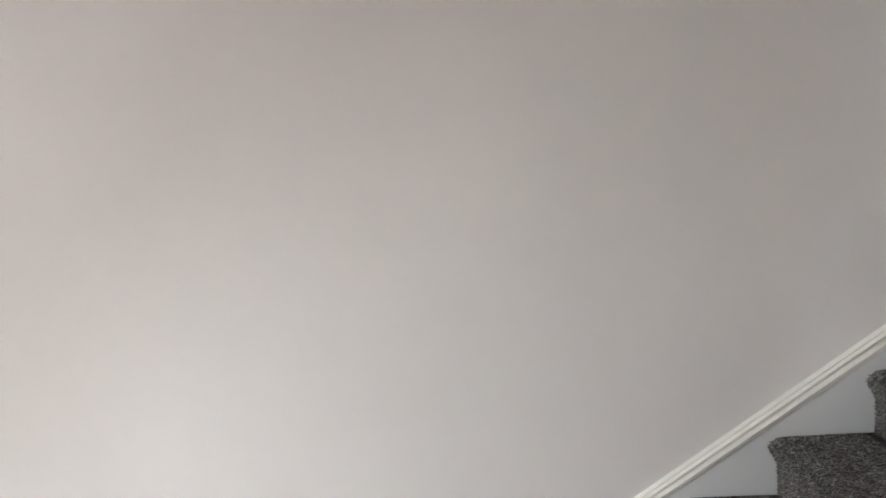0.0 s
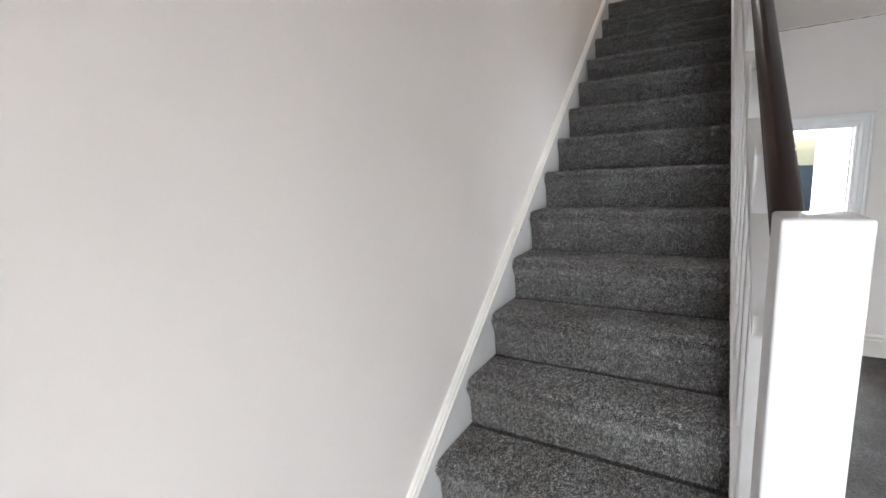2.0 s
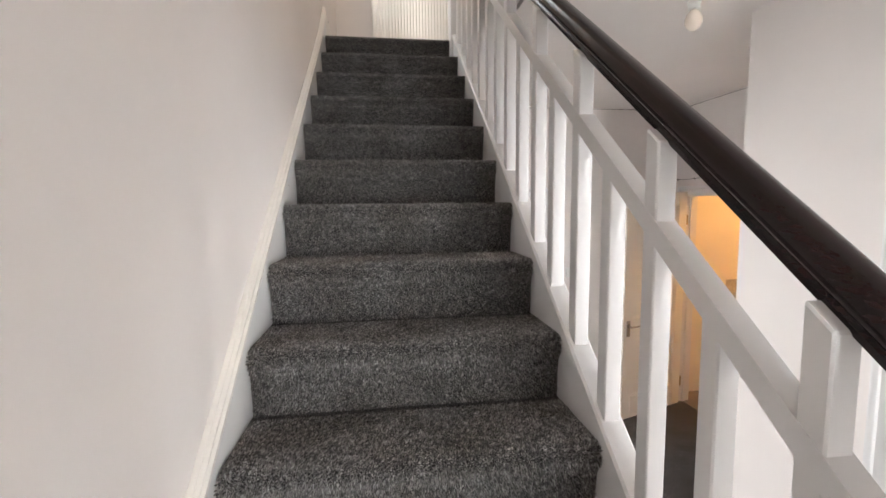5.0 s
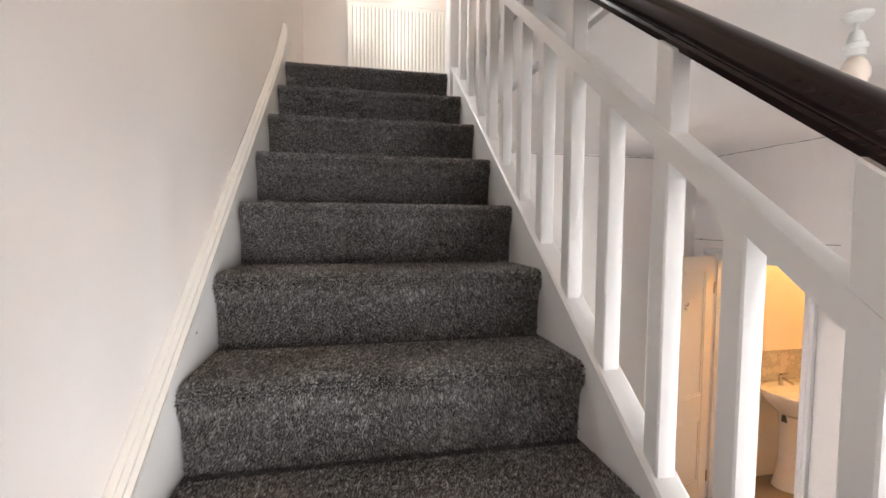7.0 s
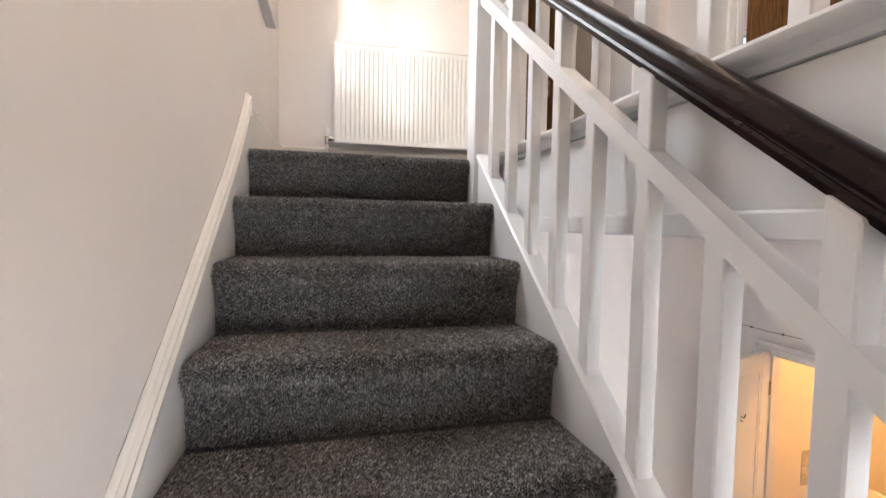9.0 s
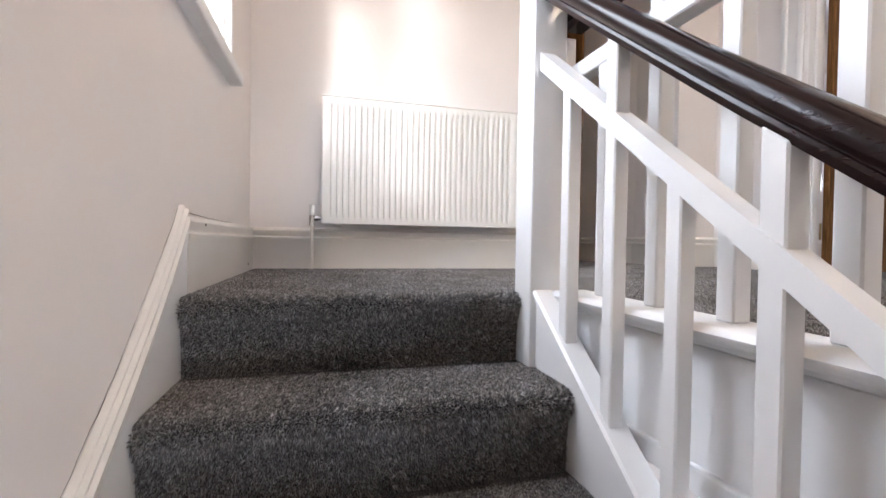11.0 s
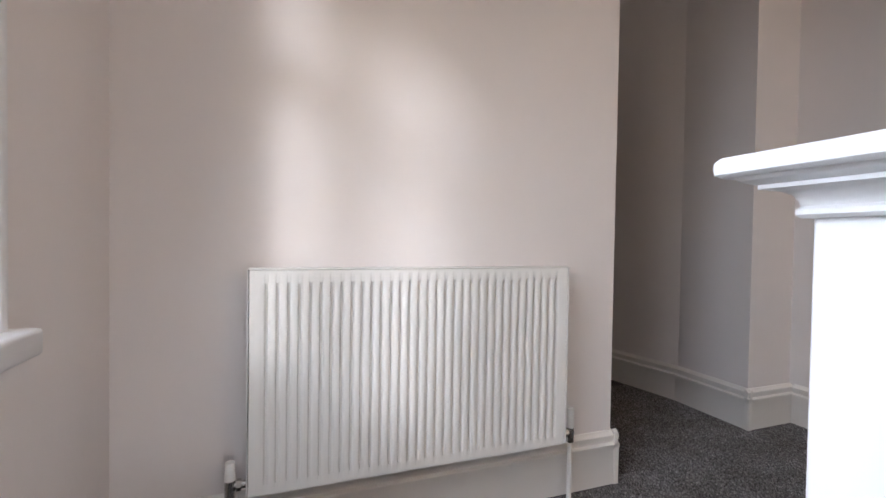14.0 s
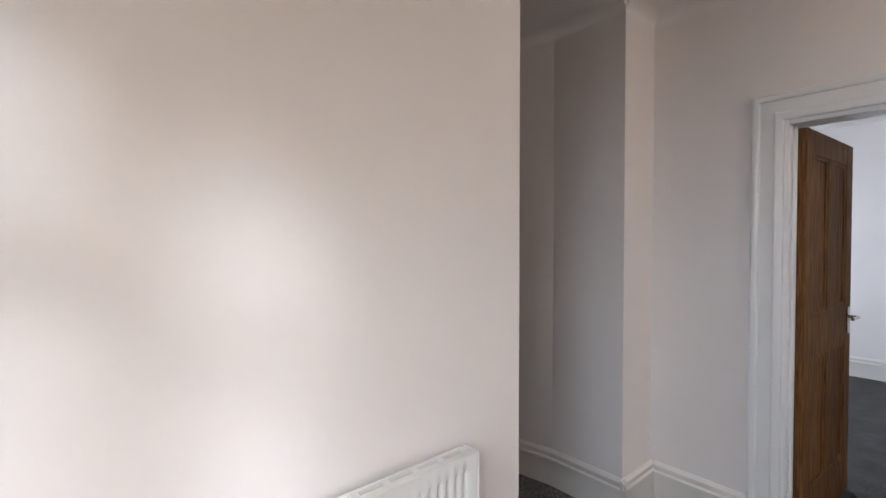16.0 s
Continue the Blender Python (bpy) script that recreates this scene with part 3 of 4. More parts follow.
# ---- skirting boards ----
def skirting_outline(h):
    """(proud, height) outline of a tall moulded skirting board."""
    return [(0.0, 0.0), (0.020, 0.0), (0.020, h * 0.66), (0.024, h * 0.70), (0.024, h * 0.76), (0.014, h * 0.79), (0.014, h * 0.83),
            (0.019, h * 0.87), (0.019, h * 0.93), (0.010, h * 0.97), (0.006, h), (0.0, h)]


def skirting(name, a, b, inward, h, z, label="cream gloss moulded skirting board"):
    """A skirting from a to b, proud towards inward; its ends run past for mitres where e0, e1 are given."""
    a, b, n = Vector((*a, 0)), Vector((*b, 0)), Vector((*inward, 0))
    d = b - a
    ln = d.length
    d.normalize()
    bm = prism(skirting_outline(h), lambda p, q, s: a + d * s + n * (p + 0.0005) + Vector((0, 0, z + q)), ln)
    return structure(name, bm, M_TRIM, label, "baseboard", True)


SK = 0.195
skirting("baseboard_west", (0, 0.085), (0, 1.085), (1, 0), SK, 0.0)
skirting("baseboard_radiator", (0.020, 1.085), (1.5775, 1.085), (0, -1), SK, 0.0)
skirting("baseboard_wall_end", (1.553, 1.0605), (1.553, 1.20), (1, 0), SK, 0.0)
skirting("baseboard_pier_side", (2.52, 1.2255), (2.52, 1.65), (-1, 0), SK, 0.0)
skirting("baseboard_pier_front", (2.4955, 1.25), (2.82, 1.25), (0, -1), SK, 0.0)
skirting("baseboard_bend", (2.52, 1.65), (2.37, 2.40), (-0.981, -0.196), SK, 0.0)
skirting("baseboard_bedroom_wall", (2.82, 0.818), (2.82, 1.225), (-1, 0), SK, 0.0)
skirting("baseboard_bedroom_wall_south", (2.82, -6.6), (2.82, -0.195), (-1, 0), SK, 0.0)
skirting("baseboard_bedroom_far", (2.94, 2.52), (6.4, 2.52), (0, -1), SK, 0.0)
skirting("baseboard_bedroom_east", (6.4, -1.5), (6.4, 2.52), (-1, 0), SK, 0.0)
skirting("baseboard_hall_east", (2.08, -1.870), (2.08, -1.2255), (-1, 0), SK, GROUND, "white moulded skirting board in the hall")
skirting("baseboard_hall_pier", (2.0555, -1.25), (3.12, -1.25), (0, 1), SK, GROUND, "white moulded skirting board in the hall")
skirting("baseboard_hall_back", (1.925, BACK), (3.12, BACK), (0, -1), SK, GROUND, "white moulded skirting board in the hall")
skirting("baseboard_front_room", (5.0, -6.6), (5.0, -1.37), (-1, 0), SK, GROUND, "white moulded skirting board in the front room")
skirting("baseboard_front_room_back", (2.22, -1.37), (5.0, -1.37), (0, -1), SK, GROUND, "white moulded skirting board in the front room")

# cornice cove round the landing ceiling
def cove(name, a, b, inward):
    a, b, n = Vector((*a, 0)), Vector((*b, 0)), Vector((*inward, 0))
    d = (b - a).normalized()
    pts = [(0, 0), (0, -0.055)] + [(0.055 - 0.055 * math.cos(radians(t)), -0.055 + 0.055 * math.sin(radians(t))) for t in range(15, 90, 15)] + [(0.055, 0)]
    bm = prism(pts, lambda p, q, s: a + d * s + n * (p + 0.0005) + Vector((0, 0, TOP_CEIL + q - 0.0005)), (b - a).length)
    return structure(name, bm, M_CEIL, "white painted coved cornice", "trim", True)


cove("cornice_bedroom_wall", (2.82, -6.6), (2.82, 1.25), (-1, 0))
cove("cornice_pier_front", (2.52, 1.25), (2.82, 1.25), (0, -1))
cove("cornice_pier_side", (2.52, 1.25), (2.52, 1.65), (-1, 0))
cove("cornice_bend", (2.52, 1.65), (2.37, 2.40), (-0.981, -0.196))


# ---- door frames and doors ----
def door_frame(name, label, axis, face, other, u0, u1, z0, z1, w=0.10, sides=(1,)):
    """Lining and moulded architraves of an opening u0..u1 in a wall from face to other."""
    f = tagged(new(name), label=label, category="door frame", kind="structure")

    def put(u, a, z):
        return (a, u, z) if axis == "x" else (u, a, z)

    def bar(nm, ua, ub, aa, ab, za, zb, r=0.003):
        p, q = put(ua, aa, za), put(ub, ab, zb)
        lo = [min(i, j) for i, j in zip(p, q)]
        hi = [max(i, j) for i, j in zip(p, q)]
        part(nm, soft_box(lo[0], hi[0], lo[1], hi[1], lo[2], hi[2], r, 1), M_WOODWORK, f)

    lo, hi = min(face, other), max(face, other)
    bar("lining", u0 + 0.0005, u0 + 0.028, lo + 0.001, hi - 0.001, z0, z1 - 0.0005)
    bar("lining", u1 - 0.028, u1 - 0.0005, lo + 0.001, hi - 0.001, z0, z1 - 0.0005)
    bar("head_lining", u0 + 0.028, u1 - 0.028, lo + 0.001, hi - 0.001, z1 - 0.03, z1 - 0.0005)
    mid = (lo + hi) / 2
    bar("door_stop", u0 + 0.028, u0 + 0.040, mid - 0.015, mid + 0.02, z0, z1 - 0.03)
    bar("door_stop", u1 - 0.040, u1 - 0.028, mid - 0.015, mid + 0.02, z0, z1 - 0.03)
    for a, sgn in ((face, -1 if face < other else 1), (other, 1 if face < other else -1)):
        n = sgn
        outline = [(0, 0), (0, 0.012), (0.010, 0.018), (0.030, 0.018), (0.034, 0.014), (w - 0.030, 0.014), (w - 0.026, 0.022),
                   (w - 0.012, 0.028), (w - 0.004, 0.026), (w, 0.018), (w, 0)]
        rise, span = z1 - 0.01 - z0, u1 - u0 - 0.02
        for side, uu in ((-1, u0 + 0.01), (1, u1 - 0.01)):
            bm = prism(outline, lambda p, q, s: put(uu + side * p, a + n * (q + 0.0005), z0 + s * (rise + p) / rise), rise)
            part("architrave", bm, M_WOODWORK, f, smooth=True)
        bm = prism(outline, lambda p, q, s: put(u0 + 0.01 - p + s * (span + 2 * p) / span, a + n * (q + 0.0005), z1 - 0.01 + p), span)
        part("head_architrave", bm, M_WOODWORK, f, smooth=True)
    return f


door_frame("door_frame_bedroom", "off-white painted moulded bedroom door frame", "x", 2.82, 2.94, *BED_DOOR, w=0.114)
door_frame("door_frame_hall", "white painted moulded door frame in the hall", "x", 2.08, 2.22, *HALL_DOOR, w=0.105)
door_frame("door_frame_back_room", "white painted door frame at the back of the hall", "y", BACK, BACK + 0.14, *BACK_DOOR, w=0.095)
door_frame("door_frame_bathroom", "white painted bathroom door frame", "x", 3.12, 3.24, *BATH_DOOR, w=0.07)


def panel_door(name, label, material, w, h, t=0.036, lock=0.90):
    """A four-panel door leaf with its hinge edge on the local z axis, running along local +x."""
    d = thing(name, label, "door")
    stile, mull = 0.105, 0.095
    lo, hi = lock - 0.10, lock + 0.10
    rails = [(0.0, 0.20), (lo, hi), (h - 0.11, h)]

    def slab(nm, x0, x1, z0, z1):
        part(nm, soft_box(x0, x1, -t / 2, t / 2, z0, z1, 0.003, 1), material, d)

    slab("stile", 0, stile, 0.005, h)
    slab("stile", w - stile, w, 0.005, h)
    for z0, z1 in rails:
        slab("rail", stile, w - stile, max(z0, 0.005), z1)
    cx = w / 2
    for z0, z1 in ((0.20, lo), (hi, h - 0.11)):
        slab("muntin", cx - mull / 2, cx + mull / 2, z0, z1)
        for x0, x1 in ((stile, cx - mull / 2), (cx + mull / 2, w - stile)):
            bm = soft_box(x0 + 0.001, x1 - 0.001, -0.006, 0.006, z0 + 0.001, z1 - 0.001, 0.002, 1)
            p = part("panel", bm, material, d)
            bm = bmesh.new()
            for s in (-1, 1):
                for q in ((x0, x0 + 0.016, z0, z1), (x1 - 0.016, x1, z0, z1), (x0 + 0.016, x1 - 0.016, z0, z0 + 0.016), (x0 + 0.016, x1 - 0.016, z1 - 0.016, z1)):
                    v = box(bm, q[0], q[1], min(s * 0.0065, s * 0.013), max(s * 0.0065, s * 0.013), q[2], q[3])
            part("panel_moulding", bm, material, p)
    hx = w - 0.055
    for s in (-1, 1):
        bm = soft_box(hx - 0.02, hx + 0.02, min(s * (t / 2 + 0.0005), s * (t / 2 + 0.007)), max(s * (t / 2 + 0.0005), s * (t / 2 + 0.007)), lock - 0.055, lock + 0.085, 0.003, 2)
        pl = part("handle_plate", bm, M_CHROME, d)
        bm = bmesh.new()
        cylinder(bm, (hx, s * (t / 2 + 0.006), lock + 0.035), (hx, s * (t / 2 + 0.045), lock + 0.035), 0.009)
        cylinder(bm, (hx + 0.008, s * (t / 2 + 0.042), lock + 0.035), (hx - 0.105, s * (t / 2 + 0.042), lock + 0.035), 0.008)
        part("lever", bm, M_CHROME, pl, smooth=True)
    part("latch_plate", soft_box(w - 0.0005, w + 0.002, -0.011, 0.011, lock - 0.02, lock + 0.10, 0.0005, 1), M_CHROME, d)
    for z in (0.22, h - 0.25):
        bm = bmesh.new()
        cylinder(bm, (-0.004, t / 2 + 0.004, z - 0.045), (-0.004, t / 2 + 0.004, z + 0.045), 0.006)
        part("hinge", bm, M_BRASS, d, smooth=True)
    return d


def set_leaf(d, hinge, free, z):
    a = math.atan2(free[1] - hinge[1], free[0] - hinge[0])
    d.matrix_world = pose(hinge[0], hinge[1], z, 0, 0, math.degrees(a))


leaf = panel_door("bedroom_door", "open stripped pine four-panel door with a chrome lever", M_PINE, 0.72, 1.825)
set_leaf(leaf, (2.955, 0.668), (3.67, 0.605), 0.006)
leaf = panel_door("corridor_door", "stripped pine panel door standing open, seen edge on", M_PINE, 0.74, 1.93)
set_leaf(leaf, (1.74, 2.40), (2.16, 1.79), 0.006)
leaf = panel_door("bathroom_door", "white painted four-panel door standing open", M_DOORWHITE, 0.76, 1.98, lock=0.80)
set_leaf(leaf, (3.098, 0.53), (2.36, 0.28), GROUND + 0.006)
bm = bmesh.new()
cylinder(bm, (0.37, 0.019, 1.62), (0.37, 0.040, 1.62), 0.0028)
cylinder(bm, (0.37, 0.040, 1.62), (0.37, 0.043, 1.645), 0.0028)
cylinder(bm, (0.37, 0.019, 1.60), (0.37, 0.030, 1.59), 0.0028)
part("coat_hook", bm, M_BLACK, leaf, "black metal coat hook")

# ---- landing window ----
wy0, wy1, wz0, wz1 = WIN
win = tagged(new("window_1"), label="white painted timber sash window in a deep reveal", category="window", kind="structure")
part("window_sill", soft_box(-0.115, 0.045, wy0 - 0.03, wy1 + 0.030, wz0 - 0.045, wz0 - 0.0005, 0.008, 3), M_WOODWORK, win, smooth=True)
FX0, FX1 = -0.20, -0.12
for nm, y0, y1, z0, z1 in (("frame", wy0, wy0 + 0.06, wz0, wz1), ("frame", wy1 - 0.06, wy1, wz0, wz1),
                           ("frame", wy0 + 0.06, wy1 - 0.06, wz1 - 0.06, wz1), ("frame", wy0 + 0.06, wy1 - 0.06, wz0, wz0 + 0.07)):
    part(nm, soft_box(FX0, FX1, y0, y1, z0, z1, 0.004, 2), M_WOODWORK, win)
cy = (wy0 + wy1) / 2
part("mullion", soft_box(FX0 + 0.005, FX1 - 0.004, cy - 0.035, cy + 0.035, wz0 + 0.07, wz1 - 0.06, 0.004, 2), M_WOODWORK, win)
part("transom", soft_box(FX0 + 0.006, FX1 - 0.003, wy0 + 0.06, wy1 - 0.06, 1.63, 1.69, 0.004, 2), M_WOODWORK, win)
for y0, y1 in ((wy0 + 0.06, cy - 0.035), (cy + 0.035, wy1 - 0.06)):
    part("sash", soft_box(FX0 + 0.012, FX1 - 0.018, y0, y0 + 0.04, wz0 + 0.07, wz1 - 0.06, 0.004, 2), M_WOODWORK, win)
    part("sash_bar", soft_box(FX0 + 0.012, FX1 - 0.018, y1 - 0.04, y1, wz0 + 0.07, wz1 - 0.06, 0.004, 2), M_WOODWORK, win)
    part("sash_bar", soft_box(FX0 + 0.012, FX1 - 0.018, y0 + 0.04, y1 - 0.04, wz0 + 0.07, wz0 + 0.12, 0.004, 2), M_WOODWORK, win)
    part("sash_bar", soft_box(FX0 + 0.012, FX1 - 0.018, y0 + 0.04, y1 - 0.04, wz1 - 0.10, wz1 - 0.06, 0.004, 2), M_WOODWORK, win)
    g = part("pane", soft_box(-0.168, -0.164, y0 + 0.041, y1 - 0.041, wz0 + 0.121, wz1 - 0.101, 0.0005, 1), M_GLASS, win)
    g.visible_shadow = False
# moulded lining of the window reveal: a flat board with three beads along its inner edge
lining = [(-0.118, 0.0), (-0.118, 0.008), (-0.052, 0.008), (-0.050, 0.013), (-0.042, 0.016), (-0.036, 0.013), (-0.034, 0.007), (-0.030, 0.007), (-0.028, 0.014),
          (-0.021, 0.017), (-0.014, 0.014), (-0.012, 0.008), (-0.008, 0.008), (-0.006, 0.013), (0.002, 0.016), (0.010, 0.013), (0.013, 0.006), (0.013, 0.0)]
for at, way in ((wy1 - 0.0005, -1), (wy0 + 0.0005, 1)):
    part("reveal_lining", prism(lining, lambda a, b, t: (a, at + way * b, wz0 + t), wz1 - wz0 - 0.001), M_WOODWORK, win, smooth=True)


# ---- radiator ----
def radiator(x0, x1, z0, z1, front, wall):
    r = thing("radiator", "white steel panel radiator with vertical flutes on the landing wall", "radiator", ((x0 + x1) / 2, wall - 0.05, z0))
    n = 33
    bm = bmesh.new()
    # fluted front: a row of grooves pressed into the panel between flat top and bottom bands
    zt, zb = z1 - 0.045, z0 + 0.040
    m = 0.028
    pitch = (x1 - x0 - 2 * m) / n
    cols = [(x0, 0.0), (x0 + 0.006, 0.0)]
    for i in range(n):
        c = x0 + m + pitch * (i + 0.5)
        cols += [(c - pitch * 0.29, 0.0), (c - pitch * 0.22, 0.0016), (c - pitch * 0.10, 0.0115), (c + pitch * 0.10, 0.0115), (c + pitch * 0.22, 0.0016), (c + pitch * 0.29, 0.0)]
    cols += [(x1 - 0.006, 0.0), (x1, 0.0)]
    rows = [(z0, 0), (zb - 0.012, 0), (zb + 0.006, 1), (zt - 0.006, 1), (zt + 0.012, 0), (z1, 0)]
    grid = [[bm.verts.new((x, front + (d if k else 0.0), z)) for x, d in cols] for z, k in rows]
    for g0, g1 in zip(grid, grid[1:]):
        for i in range(len(cols) - 1):
            bm.faces.new((g0[i], g0[i + 1], g1[i + 1], g1[i]))
    back = [bm.verts.new((x, front + 0.016, z)) for x, z in ((x0, z0), (x1, z0), (x1, z1), (x0, z1))]
    bm.faces.new(back)
    bm.faces.new([*grid[0], back[1], back[0]])
    bm.faces.new([*grid[-1], back[2], back[3]])
    bm.faces.new([g[0] for g in grid] + [back[3], back[0]])
    bm.faces.new([g[-1] for g in grid] + [back[2], back[1]])
    part("front_panel", local(bm, r), M_RAD, r, smooth=True)
    part("top_casing", local(soft_box(x0 - 0.002, x1 + 0.002, front - 0.0035, front + 0.0165, z1 + 0.0015, z1 + 0.006, 0.0015, 2), r), M_RAD, r, smooth=True)
    for xa in (x0 - 0.0052, x1 + 0.0022):
        part("end_casing", local(soft_box(xa, xa + 0.003, front - 0.0025, wall - 0.03, z0 + 0.004, z1 + 0.001, 0.001, 1), r), M_RAD, r)
    part("back_panel", local(soft_box(x0 + 0.004, x1 - 0.004, wall - 0.035, wall - 0.022, z0, z1 - 0.004, 0.003, 1), r), M_RAD, r)
    for xa in (x0, x1 - 0.003):
        part("side_cover", local(soft_box(xa, xa + 0.003, front + 0.017, wall - 0.036, z0 + 0.02, z1 - 0.002, 0.001, 1), r), M_RAD, r)
    part("top_grille", local(soft_box(x0 + 0.004, x1 - 0.004, front + 0.017, front + 0.021, z1 - 0.004, z1, 0.0008, 1), r), M_RAD, r)
    part("grille_edge", local(soft_box(x0 + 0.004, x1 - 0.004, wall - 0.040, wall - 0.036, z1 - 0.004, z1, 0.0008, 1), r), M_RAD, r)
    nb = 13
    for i in range(nb):
        xa = x0 + 0.006 + (x1 - x0 - 0.030) * i / (nb - 1)
        part("grille_bar", local(soft_box(xa, xa + 0.018, front + 0.021, wall - 0.040, z1 - 0.004, z1 - 0.0005, 0.0008, 1), r), M_RAD, r)
        if i < nb - 1:
            bm = bmesh.new()
            for j in range(3):
                yy = front + 0.026 + j * 0.0085
                box(bm, xa + 0.018, xa + 0.018 + (x1 - x0 - 0.03) / (nb - 1) - 0.018, yy, yy + 0.003, z1 - 0.004, z1 - 0.001)
            part("grille_slat", local(bm, r), M_RAD, r)
    bm = bmesh.new()
    for i in range(40):
        xa = x0 + 0.02 + (x1 - x0 - 0.05) * i / 39
        box(bm, xa, xa + 0.006, front + 0.018, wall - 0.037, z0 + 0.03, z1 - 0.12)
    part("convector_fins", local(bm, r), M_DUSTY, r, "dusty grey steel fins")
    yc = (front + wall) / 2 - 0.012
    for side, xv, head in ((-1, x0, M_CHROME), (1, x1, M_PLASTIC)):
        bm = bmesh.new()
        cylinder(bm, (xv - side * 0.002, yc, z0 + 0.022), (xv + side * 0.055, yc, z0 + 0.022), 0.010)
        cylinder(bm, (xv + side * 0.018, yc, z0 + 0.022), (xv + side * 0.030, yc, z0 + 0.022), 0.015, seg=6)
        cylinder(bm, (xv + side * 0.045, yc, z0 - 0.012), (xv + side * 0.045, yc, z0 + 0.038), 0.013)
        v = part("valve", local(bm, r), M_CHROME, r, "chrome radiator valve", True)
        bm = bmesh.new()
        top = 0.105 if side > 0 else 0.085
        cylinder(bm, (xv + side * 0.045, yc, z0 + 0.038), (xv + side * 0.045, yc, z0 + top), 0.0135, 0.012, 16)
        bmesh.ops.translate(bm, verts=bm.verts[:], vec=-Vector(r.location))
        part("valve_cap", bm, M_PLASTIC, v, "white plastic valve cap", True)
        bm = bmesh.new()
        cylinder(bm, (xv + side * 0.045, yc, 0.0), (xv + side * 0.045, yc, z0 - 0.010), 0.0085)
        part("pipe", local(bm, r), M_TRIM, r, "cream painted copper pipe", True)
    return r


radiator(0.324, 1.290, 0.216, 0.803, 1.000, 1.085)

# ---- hall pendant and fittings ----
pend = thing("pendant_lamp", "white ceiling pendant with an opal bulb, unlit", "lamp", (1.62, -1.48, HALL_CEIL))
part("ceiling_rose", lathe([(0.001, 0), (0.032, 0), (0.030, -0.010), (0.014, -0.02), (0.001, -0.02)], (0, 0, 0)), M_PLASTIC, pend, smooth=True)
bm = bmesh.new()
cylinder(bm, (0, 0, -0.02), (0, 0, -0.050), 0.0035)
part("cord", bm, M_PLASTIC, pend)
part("lamp_holder", lathe([(0.001, -0.040), (0.012, -0.043), (0.018, -0.058), (0.020, -0.072), (0.025, -0.075), (0.025, -0.086), (0.022, -0.089),
                           (0.022, -0.106), (0.001, -0.106)], (0, 0, 0)), M_PLASTIC, pend, smooth=True)
part("bulb", lathe([(0.001, -0.102), (0.016, -0.110), (0.026, -0.124), (0.032, -0.142), (0.032, -0.158), (0.024, -0.176), (0.010, -0.186), (0.001, -0.188)],
                   (0, 0, 0)), M_BULB, pend, smooth=True)

# ---- bathroom basin ----
basin = thing("pedestal_basin", "white ceramic pedestal basin with a chrome mixer tap", "basin", (3.96, BACK - 0.25, GROUND))
BZ = 0.84
rings = []
bm = bmesh.new()
for sc, dz, hollow in ((0.30, -0.20, 0), (0.62, -0.15, 0), (0.92, -0.06, 0), (1.0, 0.0, 0), (0.98, 0.012, 0), (0.86, 0.010, 1), (0.72, -0.05, 1), (0.4, -0.10, 1), (0.08, -0.11, 1)):
    ring = []
    for i in range(28):
        a = 2 * math.pi * i / 28
        x, y = 0.26 * math.cos(a) * sc, 0.22 * math.sin(a) * sc
        if y > 0:
            y = min(y * 1.1, 0.235 * (1 if not hollow else 0.55))
            x = max(-0.27, min(0.27, x * 1.12))
        ring.append(bm.verts.new((x, y, BZ + dz)))
    rings.append(ring)
for r0, r1 in zip(rings, rings[1:]):
    for i in range(28):
        bm.faces.new((r0[i], r0[(i + 1) % 28], r1[(i + 1) % 28], r1[i]))
bm.faces.new(rings[0][::-1])
bm.faces.new(rings[-1])
part("bowl", bm, M_CERAMIC, basin, smooth=True)
part("pedestal", lathe([(0.11, 0.006), (0.10, 0.05), (0.075, 0.2), (0.075, 0.5), (0.09, 0.66), (0.001, 0.66)], (0, 0.06, 0)), M_CERAMIC, basin, smooth=True)
bm = bmesh.new()
cylinder(bm, (0, 0.16, BZ + 0.010), (0, 0.16, BZ + 0.10), 0.018)
cylinder(bm, (0, 0.16, BZ + 0.075), (0, 0.05, BZ + 0.055), 0.012)
tap = part("tap", bm, M_CHROME, basin, "chrome mixer tap", True)
bm = bmesh.new()
cylinder(bm, (0, 0.17, BZ + 0.10), (0, 0.10, BZ + 0.125), 0.009)
part("lever", bm, M_CHROME, tap, smooth=True)
bm = bmesh.new()
cylinder(bm, (-0.06, 0.05, BZ - 0.20), (-0.06, 0.05, BZ - 0.26), 0.03)
part("waste_trap", bm, M_BLACK, basin, "black plastic trap", True)
tagged(link_mesh("tiled_splashback", soft_box(3.72, 4.26, BACK - 0.026, BACK - 0.0145, GROUND + 0.865, GROUND + 1.13, 0.002, 1), M_MARBLE),
       label="grey veined tile splashback above the basin", category="splashback")

# ---- outside the landing window ----
nb = tagged(new("neighbouring_house"), label="red brick house wall in bright daylight outside", category="house")
bm = bmesh.new()
box(bm, -3.0, -0.9, 5.8, 9.0, GROUND - 0.3, 5.2)
part("wall", bm, M_BRICK, nb)
bm = bmesh.new()
box(bm, -3.1, -0.8, 5.7, 9.1, 5.2, 5.35)
part("roof_edge", bm, M_SLATE, nb)
ob = tagged(new("outhouse"), label="low brick outhouse with a dark slate roof", category="building")
bm = bmesh.new()
box(bm, -9.0, -3.6, 7.6, 10.0, GROUND - 0.3, 1.7)
part("wall", bm, M_BRICK, ob)
bm = bmesh.new()
pr = [(7.4, 1.7), (7.4, 1.78), (8.8, 2.9), (10.2, 1.78), (10.2, 1.7)]
